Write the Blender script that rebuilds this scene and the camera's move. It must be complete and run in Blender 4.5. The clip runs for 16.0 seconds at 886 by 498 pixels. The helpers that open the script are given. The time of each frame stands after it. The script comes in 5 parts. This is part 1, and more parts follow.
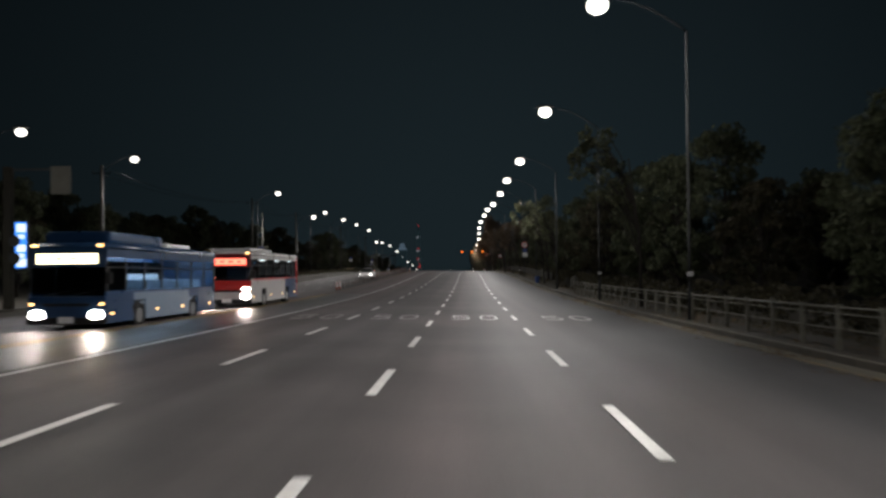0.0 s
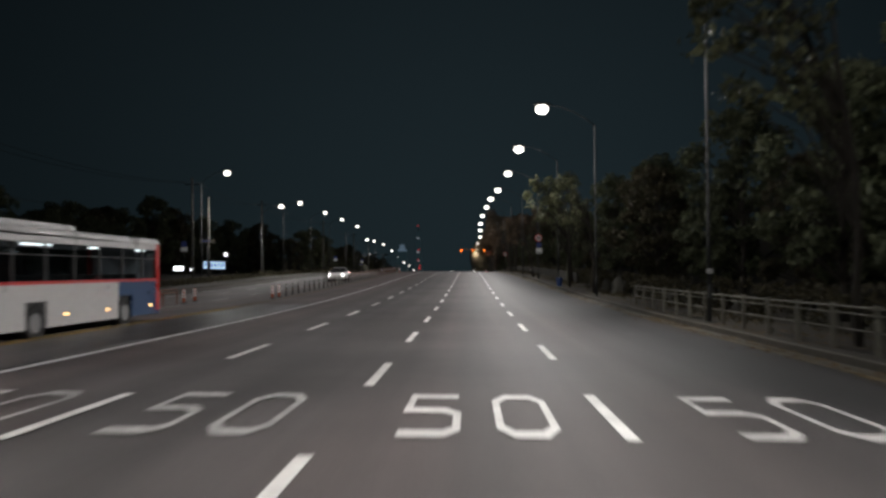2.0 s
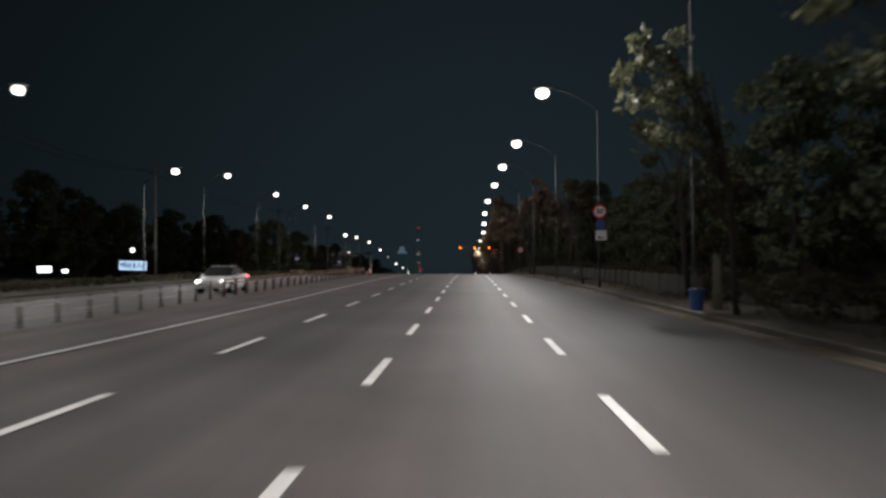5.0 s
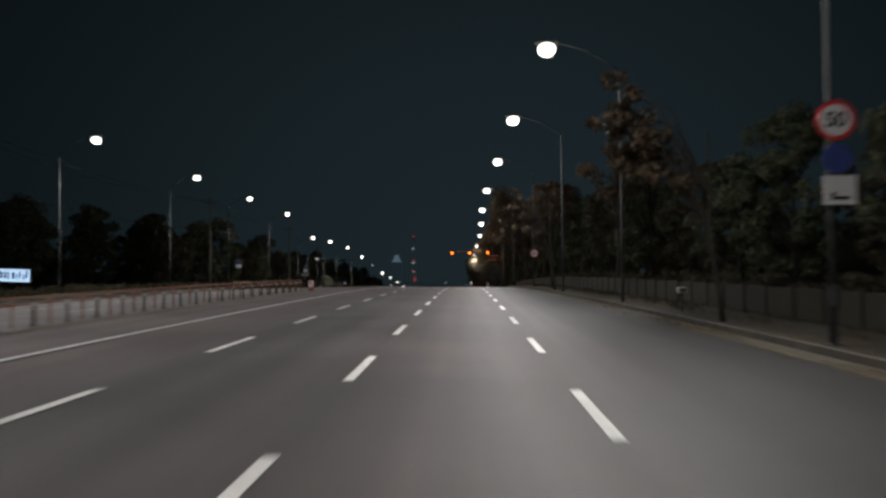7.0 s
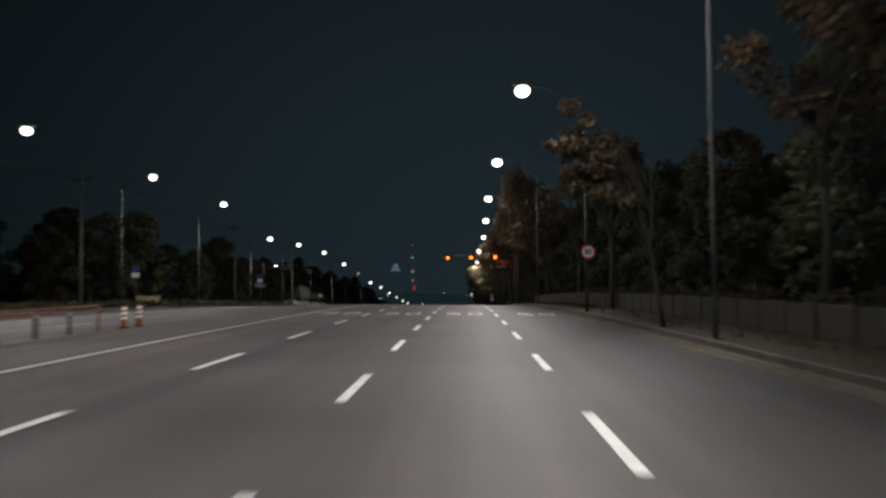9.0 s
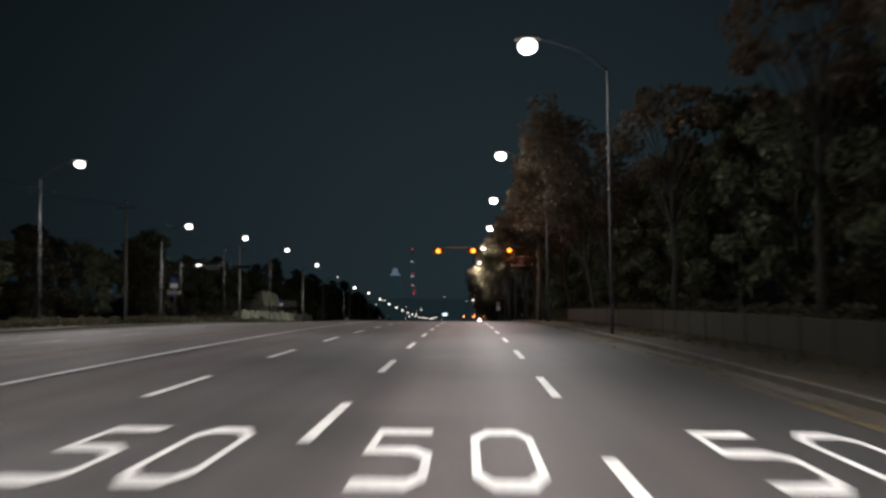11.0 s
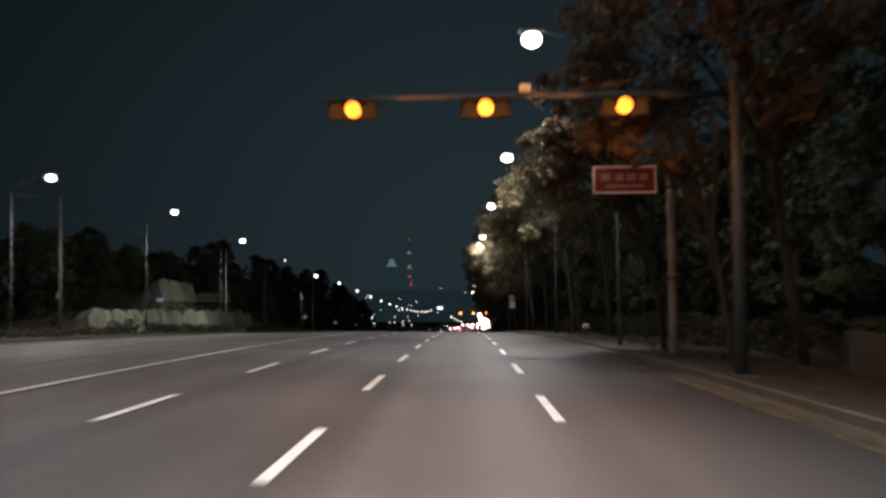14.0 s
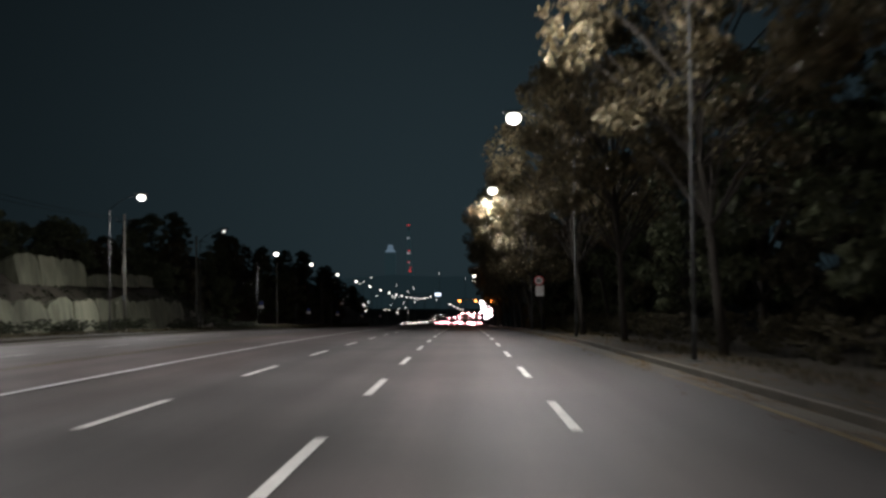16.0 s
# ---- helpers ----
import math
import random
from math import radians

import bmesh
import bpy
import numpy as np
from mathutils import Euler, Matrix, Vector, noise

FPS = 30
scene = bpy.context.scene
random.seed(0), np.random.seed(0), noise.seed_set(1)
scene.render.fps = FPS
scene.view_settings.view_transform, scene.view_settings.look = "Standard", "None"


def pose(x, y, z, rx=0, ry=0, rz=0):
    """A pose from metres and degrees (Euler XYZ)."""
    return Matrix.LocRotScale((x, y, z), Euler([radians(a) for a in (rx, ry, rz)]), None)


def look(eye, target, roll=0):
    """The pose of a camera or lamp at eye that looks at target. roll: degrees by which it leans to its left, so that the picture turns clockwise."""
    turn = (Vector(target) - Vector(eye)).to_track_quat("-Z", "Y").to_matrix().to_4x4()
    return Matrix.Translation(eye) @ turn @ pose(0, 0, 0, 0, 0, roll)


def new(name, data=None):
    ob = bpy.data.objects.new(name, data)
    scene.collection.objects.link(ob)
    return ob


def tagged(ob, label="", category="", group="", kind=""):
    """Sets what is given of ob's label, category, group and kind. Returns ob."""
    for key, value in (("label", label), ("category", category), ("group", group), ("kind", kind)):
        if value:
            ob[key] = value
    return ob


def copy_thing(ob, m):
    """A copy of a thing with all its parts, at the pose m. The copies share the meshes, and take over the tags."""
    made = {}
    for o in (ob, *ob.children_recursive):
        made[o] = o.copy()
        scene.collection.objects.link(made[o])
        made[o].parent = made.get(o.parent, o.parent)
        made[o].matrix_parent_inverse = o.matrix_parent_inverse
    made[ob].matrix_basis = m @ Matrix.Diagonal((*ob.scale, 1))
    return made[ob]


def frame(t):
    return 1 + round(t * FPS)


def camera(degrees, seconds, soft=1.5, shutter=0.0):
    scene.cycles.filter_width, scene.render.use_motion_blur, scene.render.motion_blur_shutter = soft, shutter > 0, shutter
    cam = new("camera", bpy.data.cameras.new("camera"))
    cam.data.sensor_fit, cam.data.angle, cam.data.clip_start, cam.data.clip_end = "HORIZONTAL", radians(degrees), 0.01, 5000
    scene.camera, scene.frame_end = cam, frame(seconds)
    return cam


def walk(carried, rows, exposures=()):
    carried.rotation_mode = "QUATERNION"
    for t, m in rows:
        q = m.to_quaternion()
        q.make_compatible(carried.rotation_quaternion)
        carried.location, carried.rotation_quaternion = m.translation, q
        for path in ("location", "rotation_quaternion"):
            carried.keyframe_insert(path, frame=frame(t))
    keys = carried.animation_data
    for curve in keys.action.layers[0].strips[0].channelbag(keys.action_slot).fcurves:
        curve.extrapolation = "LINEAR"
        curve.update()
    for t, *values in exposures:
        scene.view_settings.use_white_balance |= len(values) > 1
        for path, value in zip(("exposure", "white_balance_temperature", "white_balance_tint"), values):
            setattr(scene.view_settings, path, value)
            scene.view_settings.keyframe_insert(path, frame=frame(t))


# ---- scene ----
cam = camera(56.95, 16.0, soft=2.7, shutter=0.7)
EYE = 1.686
CROSS = 0.0147  # fall of the carriageway from its crown towards the kerbs
CROWN = -11.2   # x of the crown, under the double yellow line
# slope of the road along its length: (metres from the start, rise per metre)
GRADE = [(-200, -0.0262), (-20, -0.0262), (20, -0.0226), (50, -0.0143), (80, 0.0004), (110, 0.0065), (140, 0.0008), (170, -0.0083),
         (200, -0.0246), (230, -0.0354), (260, -0.0541), (300, -0.0677), (358, -0.078), (428, -0.075), (528, -0.066), (708, -0.05), (908, -0.02), (1508, -0.024), (4800, -0.026)]


def make_profile():
    ys = np.arange(-200.0, 4801.0, 1.0)
    g = np.interp(ys, [a for a, b in GRADE], [b for a, b in GRADE])
    z = np.concatenate([[0.0], np.cumsum((g[1:] + g[:-1]) / 2)])
    z -= np.interp(0.0, ys, z)
    return ys, z


PROFILE = make_profile()


def road_z(y):
    """Height of the road's axis (x = 0) at y metres along it."""
    return float(np.interp(y, PROFILE[0], PROFILE[1]))


def surf(x, y):
    """Height of the carriageway: crowned under the yellow line, falling to both kerbs."""
    x = max(-24.0, min(8.0, x))
    return road_z(y) - CROSS * (x if x > CROWN else 2 * CROWN - x)


def kerb_x(y):
    return float(np.interp(y, [73, 112, 131, 150, 198, 238, 900], [7.1, 6.9, 6.5, 6.15, 5.6, 5.5, 5.5]))


def yellow_x(y):
    return float(np.interp(y, [73, 108, 131, 150, 193, 900], [6.6, 6.4, 5.95, 5.5, 4.92, 4.85]))


ROWS = [
    (0.0, -0.283, 0.00, 1.791, 0.631, 0.58),
    (0.5, -0.255, 5.35, 1.835, 0.626, 0.58),
    (1.0, -0.190, 11.07, 1.788, 0.709, 0.58),
    (1.5, -0.152, 16.97, 1.784, 0.739, 0.58),
    (2.0, -0.142, 23.19, 1.839, 0.736, 0.58),
    (2.5, -0.184, 29.34, 1.826, 0.713, 0.58),
    (3.0, -0.234, 35.48, 1.857, 0.737, 0.58),
    (3.5, -0.275, 42.31, 1.900, 0.910, 0.58),
    (4.0, -0.296, 49.29, 1.949, 0.886, 0.58),
    (6.5, 0.027, 87.56, 1.681, 1.230, 0.58),
    (7.0, 0.052, 95.59, 1.604, 1.524, 0.58),
    (7.5, 0.068, 103.84, 1.748, 1.599, 0.58),
    (8.0, 0.025, 112.01, 1.853, 1.620, 0.58),
    (8.5, 0.015, 120.15, 1.713, 1.942, 0.58),
    (9.0, 0.023, 128.51, 1.602, 2.152, 0.58),
    (9.5, 0.070, 137.05, 1.624, 2.289, 0.58),
    (12.0, 0.114, 179.27, 1.644, 2.490, 0.58),
    (12.5, 0.137, 187.56, 1.584, 2.390, 0.58),
    (13.0, 0.208, 195.86, 1.550, 2.198, 0.58),
    (13.5, 0.186, 203.95, 1.510, 1.980, 0.58),
    (14.0, 0.204, 212.06, 1.504, 1.886, 0.58),
    (14.5, 0.172, 220.34, 1.566, 1.610, 0.58),
    (15.0, 0.132, 228.48, 1.544, 1.385, 0.58),
    (15.5, 0.101, 236.64, 1.488, 1.138, 0.58),
    (16.0, 0.082, 244.85, 1.498, 0.922, 0.58),
]
walk(cam, [(t, pose(x, y, surf(x, y) + EYE, 90 + pitch, roll, yaw)) for t, x, y, yaw, pitch, roll in ROWS],
     [(0.0, -0.6), (0.5, -0.78), (1.0, -0.5), (2.5, -0.38), (8.0, -0.32), (9.7, -0.2), (12.0, 0.08), (16.0, 0.12)])

# ---- light: night sky and the street lamps' spot heads ----
world = bpy.data.worlds.new("night_sky")
scene.world = world
world.use_nodes = True
wn, wl = world.node_tree.nodes, world.node_tree.links
wtc, wsep, wramp = wn.new("ShaderNodeTexCoord"), wn.new("ShaderNodeSeparateXYZ"), wn.new("ShaderNodeValToRGB")
wl.new(wtc.outputs["Generated"], wsep.inputs[0])
wl.new(wsep.outputs["Z"], wramp.inputs[0])
wramp.color_ramp.elements[0].position, wramp.color_ramp.elements[0].color = 0.0, (0.0051, 0.0086, 0.0104, 1)
wramp.color_ramp.elements[1].position, wramp.color_ramp.elements[1].color = 0.45, (0.0028, 0.0046, 0.0057, 1)
wl.new(wramp.outputs[0], wn["Background"].inputs[0])
# the city ahead lights the sky over the far end of the road
wdot, wpow, wgain = wn.new("ShaderNodeVectorMath"), wn.new("ShaderNodeMath"), wn.new("ShaderNodeMath")
wdot.operation, wdot.inputs[1].default_value = "DOT_PRODUCT", (0.03, 0.985, 0.17)
wl.new(wtc.outputs["Generated"], wdot.inputs[0])
wpow.operation, wpow.use_clamp, wpow.inputs[1].default_value = "POWER", True, 7.0
wl.new(wdot.outputs["Value"], wpow.inputs[0])
wgain.operation, wgain.inputs[1].default_value, wgain.inputs[2].default_value = "MULTIPLY_ADD", 2.35, 0.62
wl.new(wpow.outputs[0], wgain.inputs[0])
wl.new(wgain.outputs[0], wn["Background"].inputs[1])

LAMP_W, LAMP_TINT = 8000.0, (1.0, 0.975, 0.955)
spot_right = bpy.data.lights.new("street_spot", "SPOT")
spot_right.energy, spot_right.color, spot_right.spot_size, spot_right.spot_blend, spot_right.shadow_soft_size = LAMP_W, LAMP_TINT, radians(129), 1.0, 0.2
spot_left = spot_right.copy()
spot_left.energy, spot_left.spot_size = 5600.0, radians(166)
bulb_light = bpy.data.lights.new("lamp_spill", "POINT")
bulb_light.energy, bulb_light.color, bulb_light.shadow_soft_size = 1650.0, LAMP_TINT, 0.3
bulb_left = bulb_light.copy()
bulb_left.energy = 700.0


# ---- materials ----
def mk(name, c1, c2, scale=8.0, rough=0.7, bump=0.15, metal=0.0, stretch=(1, 1, 1), rand=0.0, island=False, spec=0.4, contrast=0.25, big=0.12):
    """A two-scale noise material: grain and stains between two colours, bump, uneven roughness."""
    m = bpy.data.materials.new(name)
    m.use_nodes = True
    n, l = m.node_tree.nodes, m.node_tree.links
    b = n["Principled BSDF"]
    tc, mp = n.new("ShaderNodeTexCoord"), n.new("ShaderNodeMapping")
    l.new(tc.outputs["Object"], mp.inputs[0])
    mp.inputs["Scale"].default_value = stretch
    na, nb = n.new("ShaderNodeTexNoise"), n.new("ShaderNodeTexNoise")
    na.inputs["Scale"].default_value, na.inputs["Detail"].default_value = scale, 6
    nb.inputs["Scale"].default_value, nb.inputs["Detail"].default_value = scale * big, 3
    l.new(mp.outputs[0], na.inputs[0])
    l.new(mp.outputs[0], nb.inputs[0])
    mix = n.new("ShaderNodeMath")
    mix.operation = "MULTIPLY_ADD"
    l.new(na.outputs["Fac"], mix.inputs[0])
    mix.inputs[1].default_value = 0.5
    half = n.new("ShaderNodeMath")
    half.operation = "MULTIPLY"
    l.new(nb.outputs["Fac"], half.inputs[0])
    half.inputs[1].default_value = 0.5
    l.new(half.outputs[0], mix.inputs[2])
    ramp = n.new("ShaderNodeValToRGB")
    ramp.color_ramp.elements[0].position, ramp.color_ramp.elements[0].color = 0.5 - contrast, (*c1, 1)
    ramp.color_ramp.elements[1].position, ramp.color_ramp.elements[1].color = 0.5 + contrast, (*c2, 1)
    l.new(mix.outputs[0], ramp.inputs[0])
    out = ramp.outputs[0]
    if rand:
        hsv, mr = n.new("ShaderNodeHueSaturation"), n.new("ShaderNodeMapRange")
        src = n.new("ShaderNodeNewGeometry").outputs["Random Per Island"] if island else n.new("ShaderNodeObjectInfo").outputs["Random"]
        l.new(src, mr.inputs[0])
        mr.inputs[3].default_value, mr.inputs[4].default_value = 1 - rand, 1 + rand
        l.new(mr.outputs[0], hsv.inputs["Value"])
        l.new(out, hsv.inputs["Color"])
        out = hsv.outputs[0]
    l.new(out, b.inputs["Base Color"])
    rr = n.new("ShaderNodeMapRange")
    l.new(nb.outputs["Fac"], rr.inputs[0])
    rr.inputs[3].default_value, rr.inputs[4].default_value = max(0.03, rough - 0.12), min(1.0, rough + 0.12)
    l.new(rr.outputs[0], b.inputs["Roughness"])
    b.inputs["Metallic"].default_value = metal
    b.inputs["Specular IOR Level"].default_value = spec
    if bump:
        bp = n.new("ShaderNodeBump")
        bp.inputs["Strength"].default_value = bump
        bp.inputs["Distance"].default_value = 0.02
        l.new(na.outputs["Fac"], bp.inputs["Height"])
        l.new(bp.outputs[0], b.inputs["Normal"])
    return m


def glow(name, col, strength):
    m = bpy.data.materials.new(name)
    m.use_nodes = True
    b = m.node_tree.nodes["Principled BSDF"]
    b.inputs["Base Color"].default_value = (*[min(1, c) * 0.6 for c in col], 1)
    b.inputs["Emission Color"].default_value = (*col, 1)
    b.inputs["Emission Strength"].default_value = strength
    return m


def glass(name, tint, rough=0.04):
    m = bpy.data.materials.new(name)
    m.use_nodes = True
    n, l = m.node_tree.nodes, m.node_tree.links
    n.remove(n["Principled BSDF"])
    tr, gl, mx = n.new("ShaderNodeBsdfTransparent"), n.new("ShaderNodeBsdfGlossy"), n.new("ShaderNodeMixShader")
    tr.inputs[0].default_value = (*tint, 1)
    gl.inputs["Roughness"].default_value = rough
    mx.inputs[0].default_value = 0.07
    l.new(tr.outputs[0], mx.inputs[1])
    l.new(gl.outputs[0], mx.inputs[2])
    l.new(mx.outputs[0], n["Material Output"].inputs[0])
    return m


def asphalt(name, c1, c2, rough):
    """Asphalt: coarse aggregate, long wear streaks along the lanes and broad stains."""
    m = mk(name, c1, c2, scale=1.0, rough=rough, bump=0.0, stretch=(1.5, 0.03, 1), contrast=0.13, big=0.3)
    n, l = m.node_tree.nodes, m.node_tree.links
    b = n["Principled BSDF"]
    src = b.inputs["Base Color"].links[0].from_socket
    tc = n.new("ShaderNodeTexCoord")
    vo, st = n.new("ShaderNodeTexNoise"), n.new("ShaderNodeTexNoise")
    vo.inputs["Scale"].default_value, vo.inputs["Detail"].default_value = 55, 4
    st.inputs["Scale"].default_value, st.inputs["Detail"].default_value = 0.22, 5
    l.new(tc.outputs["Object"], vo.inputs[0])
    l.new(tc.outputs["Object"], st.inputs[0])
    a, hs = n.new("ShaderNodeMapRange"), n.new("ShaderNodeHueSaturation")
    l.new(vo.outputs["Fac"], a.inputs[0])
    a.inputs[1].default_value, a.inputs[2].default_value, a.inputs[3].default_value, a.inputs[4].default_value = 0.3, 0.7, 0.72, 1.28
    c = n.new("ShaderNodeMapRange")
    l.new(st.outputs["Fac"], c.inputs[0])
    c.inputs[1].default_value, c.inputs[2].default_value, c.inputs[3].default_value, c.inputs[4].default_value = 0.35, 0.65, 0.72, 1.16
    # tyre tracks: polished pale bands and oily dark ones along each lane
    trk, trm, mt = n.new("ShaderNodeTexWave"), n.new("ShaderNodeMapRange"), n.new("ShaderNodeMath")
    trk.wave_type, trk.bands_direction = "BANDS", "X"
    trk.inputs["Scale"].default_value, trk.inputs["Distortion"].default_value = 0.194, 1.6
    trk.inputs["Detail"].default_value, trk.inputs["Detail Scale"].default_value = 3.0, 0.35
    stretch_ = n.new("ShaderNodeMapping")
    stretch_.inputs["Scale"].default_value = (1.0, 0.06, 1.0)
    l.new(tc.outputs["Object"], stretch_.inputs[0])
    l.new(stretch_.outputs[0], trk.inputs[0])
    l.new(trk.outputs["Fac"], trm.inputs[0])
    trm.inputs[3].default_value, trm.inputs[4].default_value = 0.88, 1.09
    mt.operation = "MULTIPLY"
    l.new(c.outputs[0], mt.inputs[0])
    l.new(trm.outputs[0], mt.inputs[1])
    mu = n.new("ShaderNodeMath")
    mu.operation = "MULTIPLY"
    l.new(a.outputs[0], mu.inputs[0])
    l.new(mt.outputs[0], mu.inputs[1])
    # dimmer light on the outer lane, put into the colour: a ragged dull band
    sx, wob, outer_dim, mv = n.new("ShaderNodeSeparateXYZ"), n.new("ShaderNodeMath"), n.new("ShaderNodeMapRange"), n.new("ShaderNodeMath")
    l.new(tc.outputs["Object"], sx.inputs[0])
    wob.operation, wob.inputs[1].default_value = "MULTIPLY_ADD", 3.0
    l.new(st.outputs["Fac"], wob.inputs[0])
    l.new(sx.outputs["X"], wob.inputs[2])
    l.new(wob.outputs[0], outer_dim.inputs[0])
    outer_dim.inputs[1].default_value, outer_dim.inputs[2].default_value, outer_dim.inputs[3].default_value, outer_dim.inputs[4].default_value = 1.9, 6.0, 1.0, 0.36
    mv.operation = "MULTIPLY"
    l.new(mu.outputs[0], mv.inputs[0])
    l.new(outer_dim.outputs[0], mv.inputs[1])
    l.new(mv.outputs[0], hs.inputs["Value"])
    l.new(src, hs.inputs["Color"])
    # tint across the lanes: warmer in the middle, cooler outside
    lane, tint = n.new("ShaderNodeValToRGB"), n.new("ShaderNodeMix")
    lx = n.new("ShaderNodeMapRange")
    l.new(wob.outputs[0], lx.inputs[0])
    lx.inputs[1].default_value, lx.inputs[2].default_value = -12.0, 9.0
    l.new(lx.outputs[0], lane.inputs[0])
    cr = lane.color_ramp
    cr.elements[0].position, cr.elements[0].color = 0.10, (1.11, 0.96, 0.94, 1)
    cr.elements[1].position, cr.elements[1].color = 0.86, (0.93, 1.0, 1.04, 1)
    for pos, col in ((0.32, (1.06, 0.98, 0.96, 1)), (0.40, (0.94, 0.98, 0.99, 1)), (0.56, (0.97, 0.97, 0.97, 1)), (0.62, (1.05, 0.98, 0.97, 1)), (0.76, (1.05, 0.98, 0.97, 1))):
        el = cr.elements.new(pos)
        el.color = col
    tint.data_type, tint.blend_type = "RGBA", "MULTIPLY"
    tint.inputs[0].default_value = 1.0
    l.new(hs.outputs[0], tint.inputs[6])
    l.new(lane.outputs[0], tint.inputs[7])
    l.new(tint.outputs[2], b.inputs["Base Color"])
    bp = n.new("ShaderNodeBump")
    bp.inputs["Strength"].default_value, bp.inputs["Distance"].default_value = 0.35, 0.006
    l.new(vo.outputs["Fac"], bp.inputs["Height"])
    l.new(bp.outputs[0], b.inputs["Normal"])
    return m


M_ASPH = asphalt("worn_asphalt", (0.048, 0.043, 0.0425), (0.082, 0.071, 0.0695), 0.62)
M_ASPH_NEW = asphalt("new_asphalt", (0.020, 0.020, 0.021), (0.033, 0.033, 0.034), 0.45)
M_ASPH_FAR = asphalt("pale_asphalt", (0.046, 0.045, 0.044), (0.082, 0.079, 0.076), 0.65)
M_WHITE = mk("white_road_paint", (0.42, 0.41, 0.39), (0.78, 0.77, 0.74), 14, 0.55, 0.2, contrast=0.2)
M_WHITE_EDGE = mk("scuffed_white_paint", (0.34, 0.34, 0.34), (0.72, 0.72, 0.72), 9, 0.6, 0.2, contrast=0.2)
M_WHITE_MID = mk("half_worn_white_paint", (0.17, 0.168, 0.162), (0.50, 0.49, 0.47), 8, 0.6, 0.2, contrast=0.18)
M_WHITE_WORN = mk("worn_white_paint", (0.10, 0.098, 0.095), (0.50, 0.49, 0.47), 9, 0.6, 0.2, contrast=0.16)
M_YELLOW = mk("worn_headlit_yellow_paint", (0.07, 0.052, 0.025), (0.38, 0.245, 0.05), 7, 0.6, 0.2, contrast=0.15)
M_YELLOW_DULL = mk("dull_yellow_paint", (0.050, 0.044, 0.036), (0.145, 0.108, 0.050), 5, 0.7, 0.2, contrast=0.14)
M_YELLOW_WORN = mk("faded_yellow_paint", (0.026, 0.023, 0.018), (0.115, 0.080, 0.030), 4, 0.7, 0.2, contrast=0.10)
M_KERB = mk("granite_kerb", (0.034, 0.030, 0.023), (0.078, 0.068, 0.052), 22, 0.75, 0.3, rand=0.18)
# far darker than paving: the footway's dim light is put into this colour
M_PAVE = mk("dim_dusty_paving", (0.008, 0.0065, 0.004), (0.028, 0.022, 0.013), 6, 0.85, 0.3)
M_GROUND = mk("dark_earth", (0.022, 0.020, 0.014), (0.05, 0.042, 0.028), 1.2, 0.95, 0.4)
M_STEEL = mk("galvanised_steel", (0.029, 0.031, 0.031), (0.060, 0.062, 0.061), 9, 0.75, 0.08, rand=0.15, spec=0.2)
M_ARM = mk("weathered_arm_steel", (0.006, 0.006, 0.006), (0.014, 0.014, 0.014), 9, 0.9, 0.05, spec=0.04)
M_DARKSTEEL = mk("dark_painted_steel", (0.025, 0.026, 0.027), (0.05, 0.05, 0.052), 12, 0.5, 0.08)
M_UTIL = mk("weathered_concrete", (0.056, 0.056, 0.049), (0.105, 0.102, 0.090), 7, 0.9, 0.25, spec=0.2)
M_FENCE = mk("beige_painted_fence", (0.066, 0.063, 0.050), (0.136, 0.130, 0.102), 9, 0.6, 0.15, rand=0.12)
M_STONE = mk("pale_stone", (0.062, 0.068, 0.046), (0.20, 0.202, 0.146), 1.7, 0.9, 0.8, stretch=(1, 1, 0.16), rand=0.16, contrast=0.15)
M_WALL = mk("dark_olive_concrete", (0.009, 0.0082, 0.0050), (0.026, 0.0225, 0.0140), 2.2, 0.9, 0.3)
M_BOULDER = mk("dull_boulder", (0.030, 0.029, 0.024), (0.075, 0.072, 0.060), 2.2, 0.9, 0.6)
M_BARK = mk("bark", (0.011, 0.009, 0.007), (0.029, 0.024, 0.018), 9, 0.95, 0.7, stretch=(1, 1, 0.25))
M_ORANGE = mk("orange_rubber", (0.30, 0.055, 0.016), (0.44, 0.095, 0.026), 10, 0.55, 0.1)
M_BAND = mk("white_reflective_band", (0.7, 0.7, 0.7), (0.85, 0.85, 0.85), 20, 0.4, 0.0)
M_RAIL = mk("rusty_orange_paint", (0.085, 0.028, 0.014), (0.17, 0.056, 0.026), 8, 0.6, 0.15)
M_POSTDARK = mk("dark_rubber_post", (0.03, 0.03, 0.03), (0.07, 0.06, 0.055), 15, 0.6, 0.1)
M_SIGNWHITE = mk("sign_white", (0.82, 0.82, 0.82), (0.90, 0.90, 0.89), 6, 0.4, 0.0)
M_SIGNRED = mk("sign_red", (0.66, 0.022, 0.03), (0.76, 0.035, 0.04), 6, 0.4, 0.0)
M_SIGNBLUE = mk("sign_blue", (0.045, 0.07, 0.26), (0.075, 0.11, 0.38), 6, 0.4, 0.0)
M_SIGNBROWN = mk("sign_maroon", (0.17, 0.024, 0.024), (0.26, 0.042, 0.038), 6, 0.45, 0.0)
M_SIGNFADED = mk("faded_lettering", (0.34, 0.20, 0.18), (0.48, 0.31, 0.29), 6, 0.5, 0.0)
M_BOARDPOLE = mk("pale_concrete", (0.10, 0.10, 0.086), (0.19, 0.185, 0.162), 5, 0.9, 0.3)
M_BLACK = mk("black_plastic", (0.007, 0.007, 0.007), (0.018, 0.018, 0.018), 12, 0.55, 0.05)
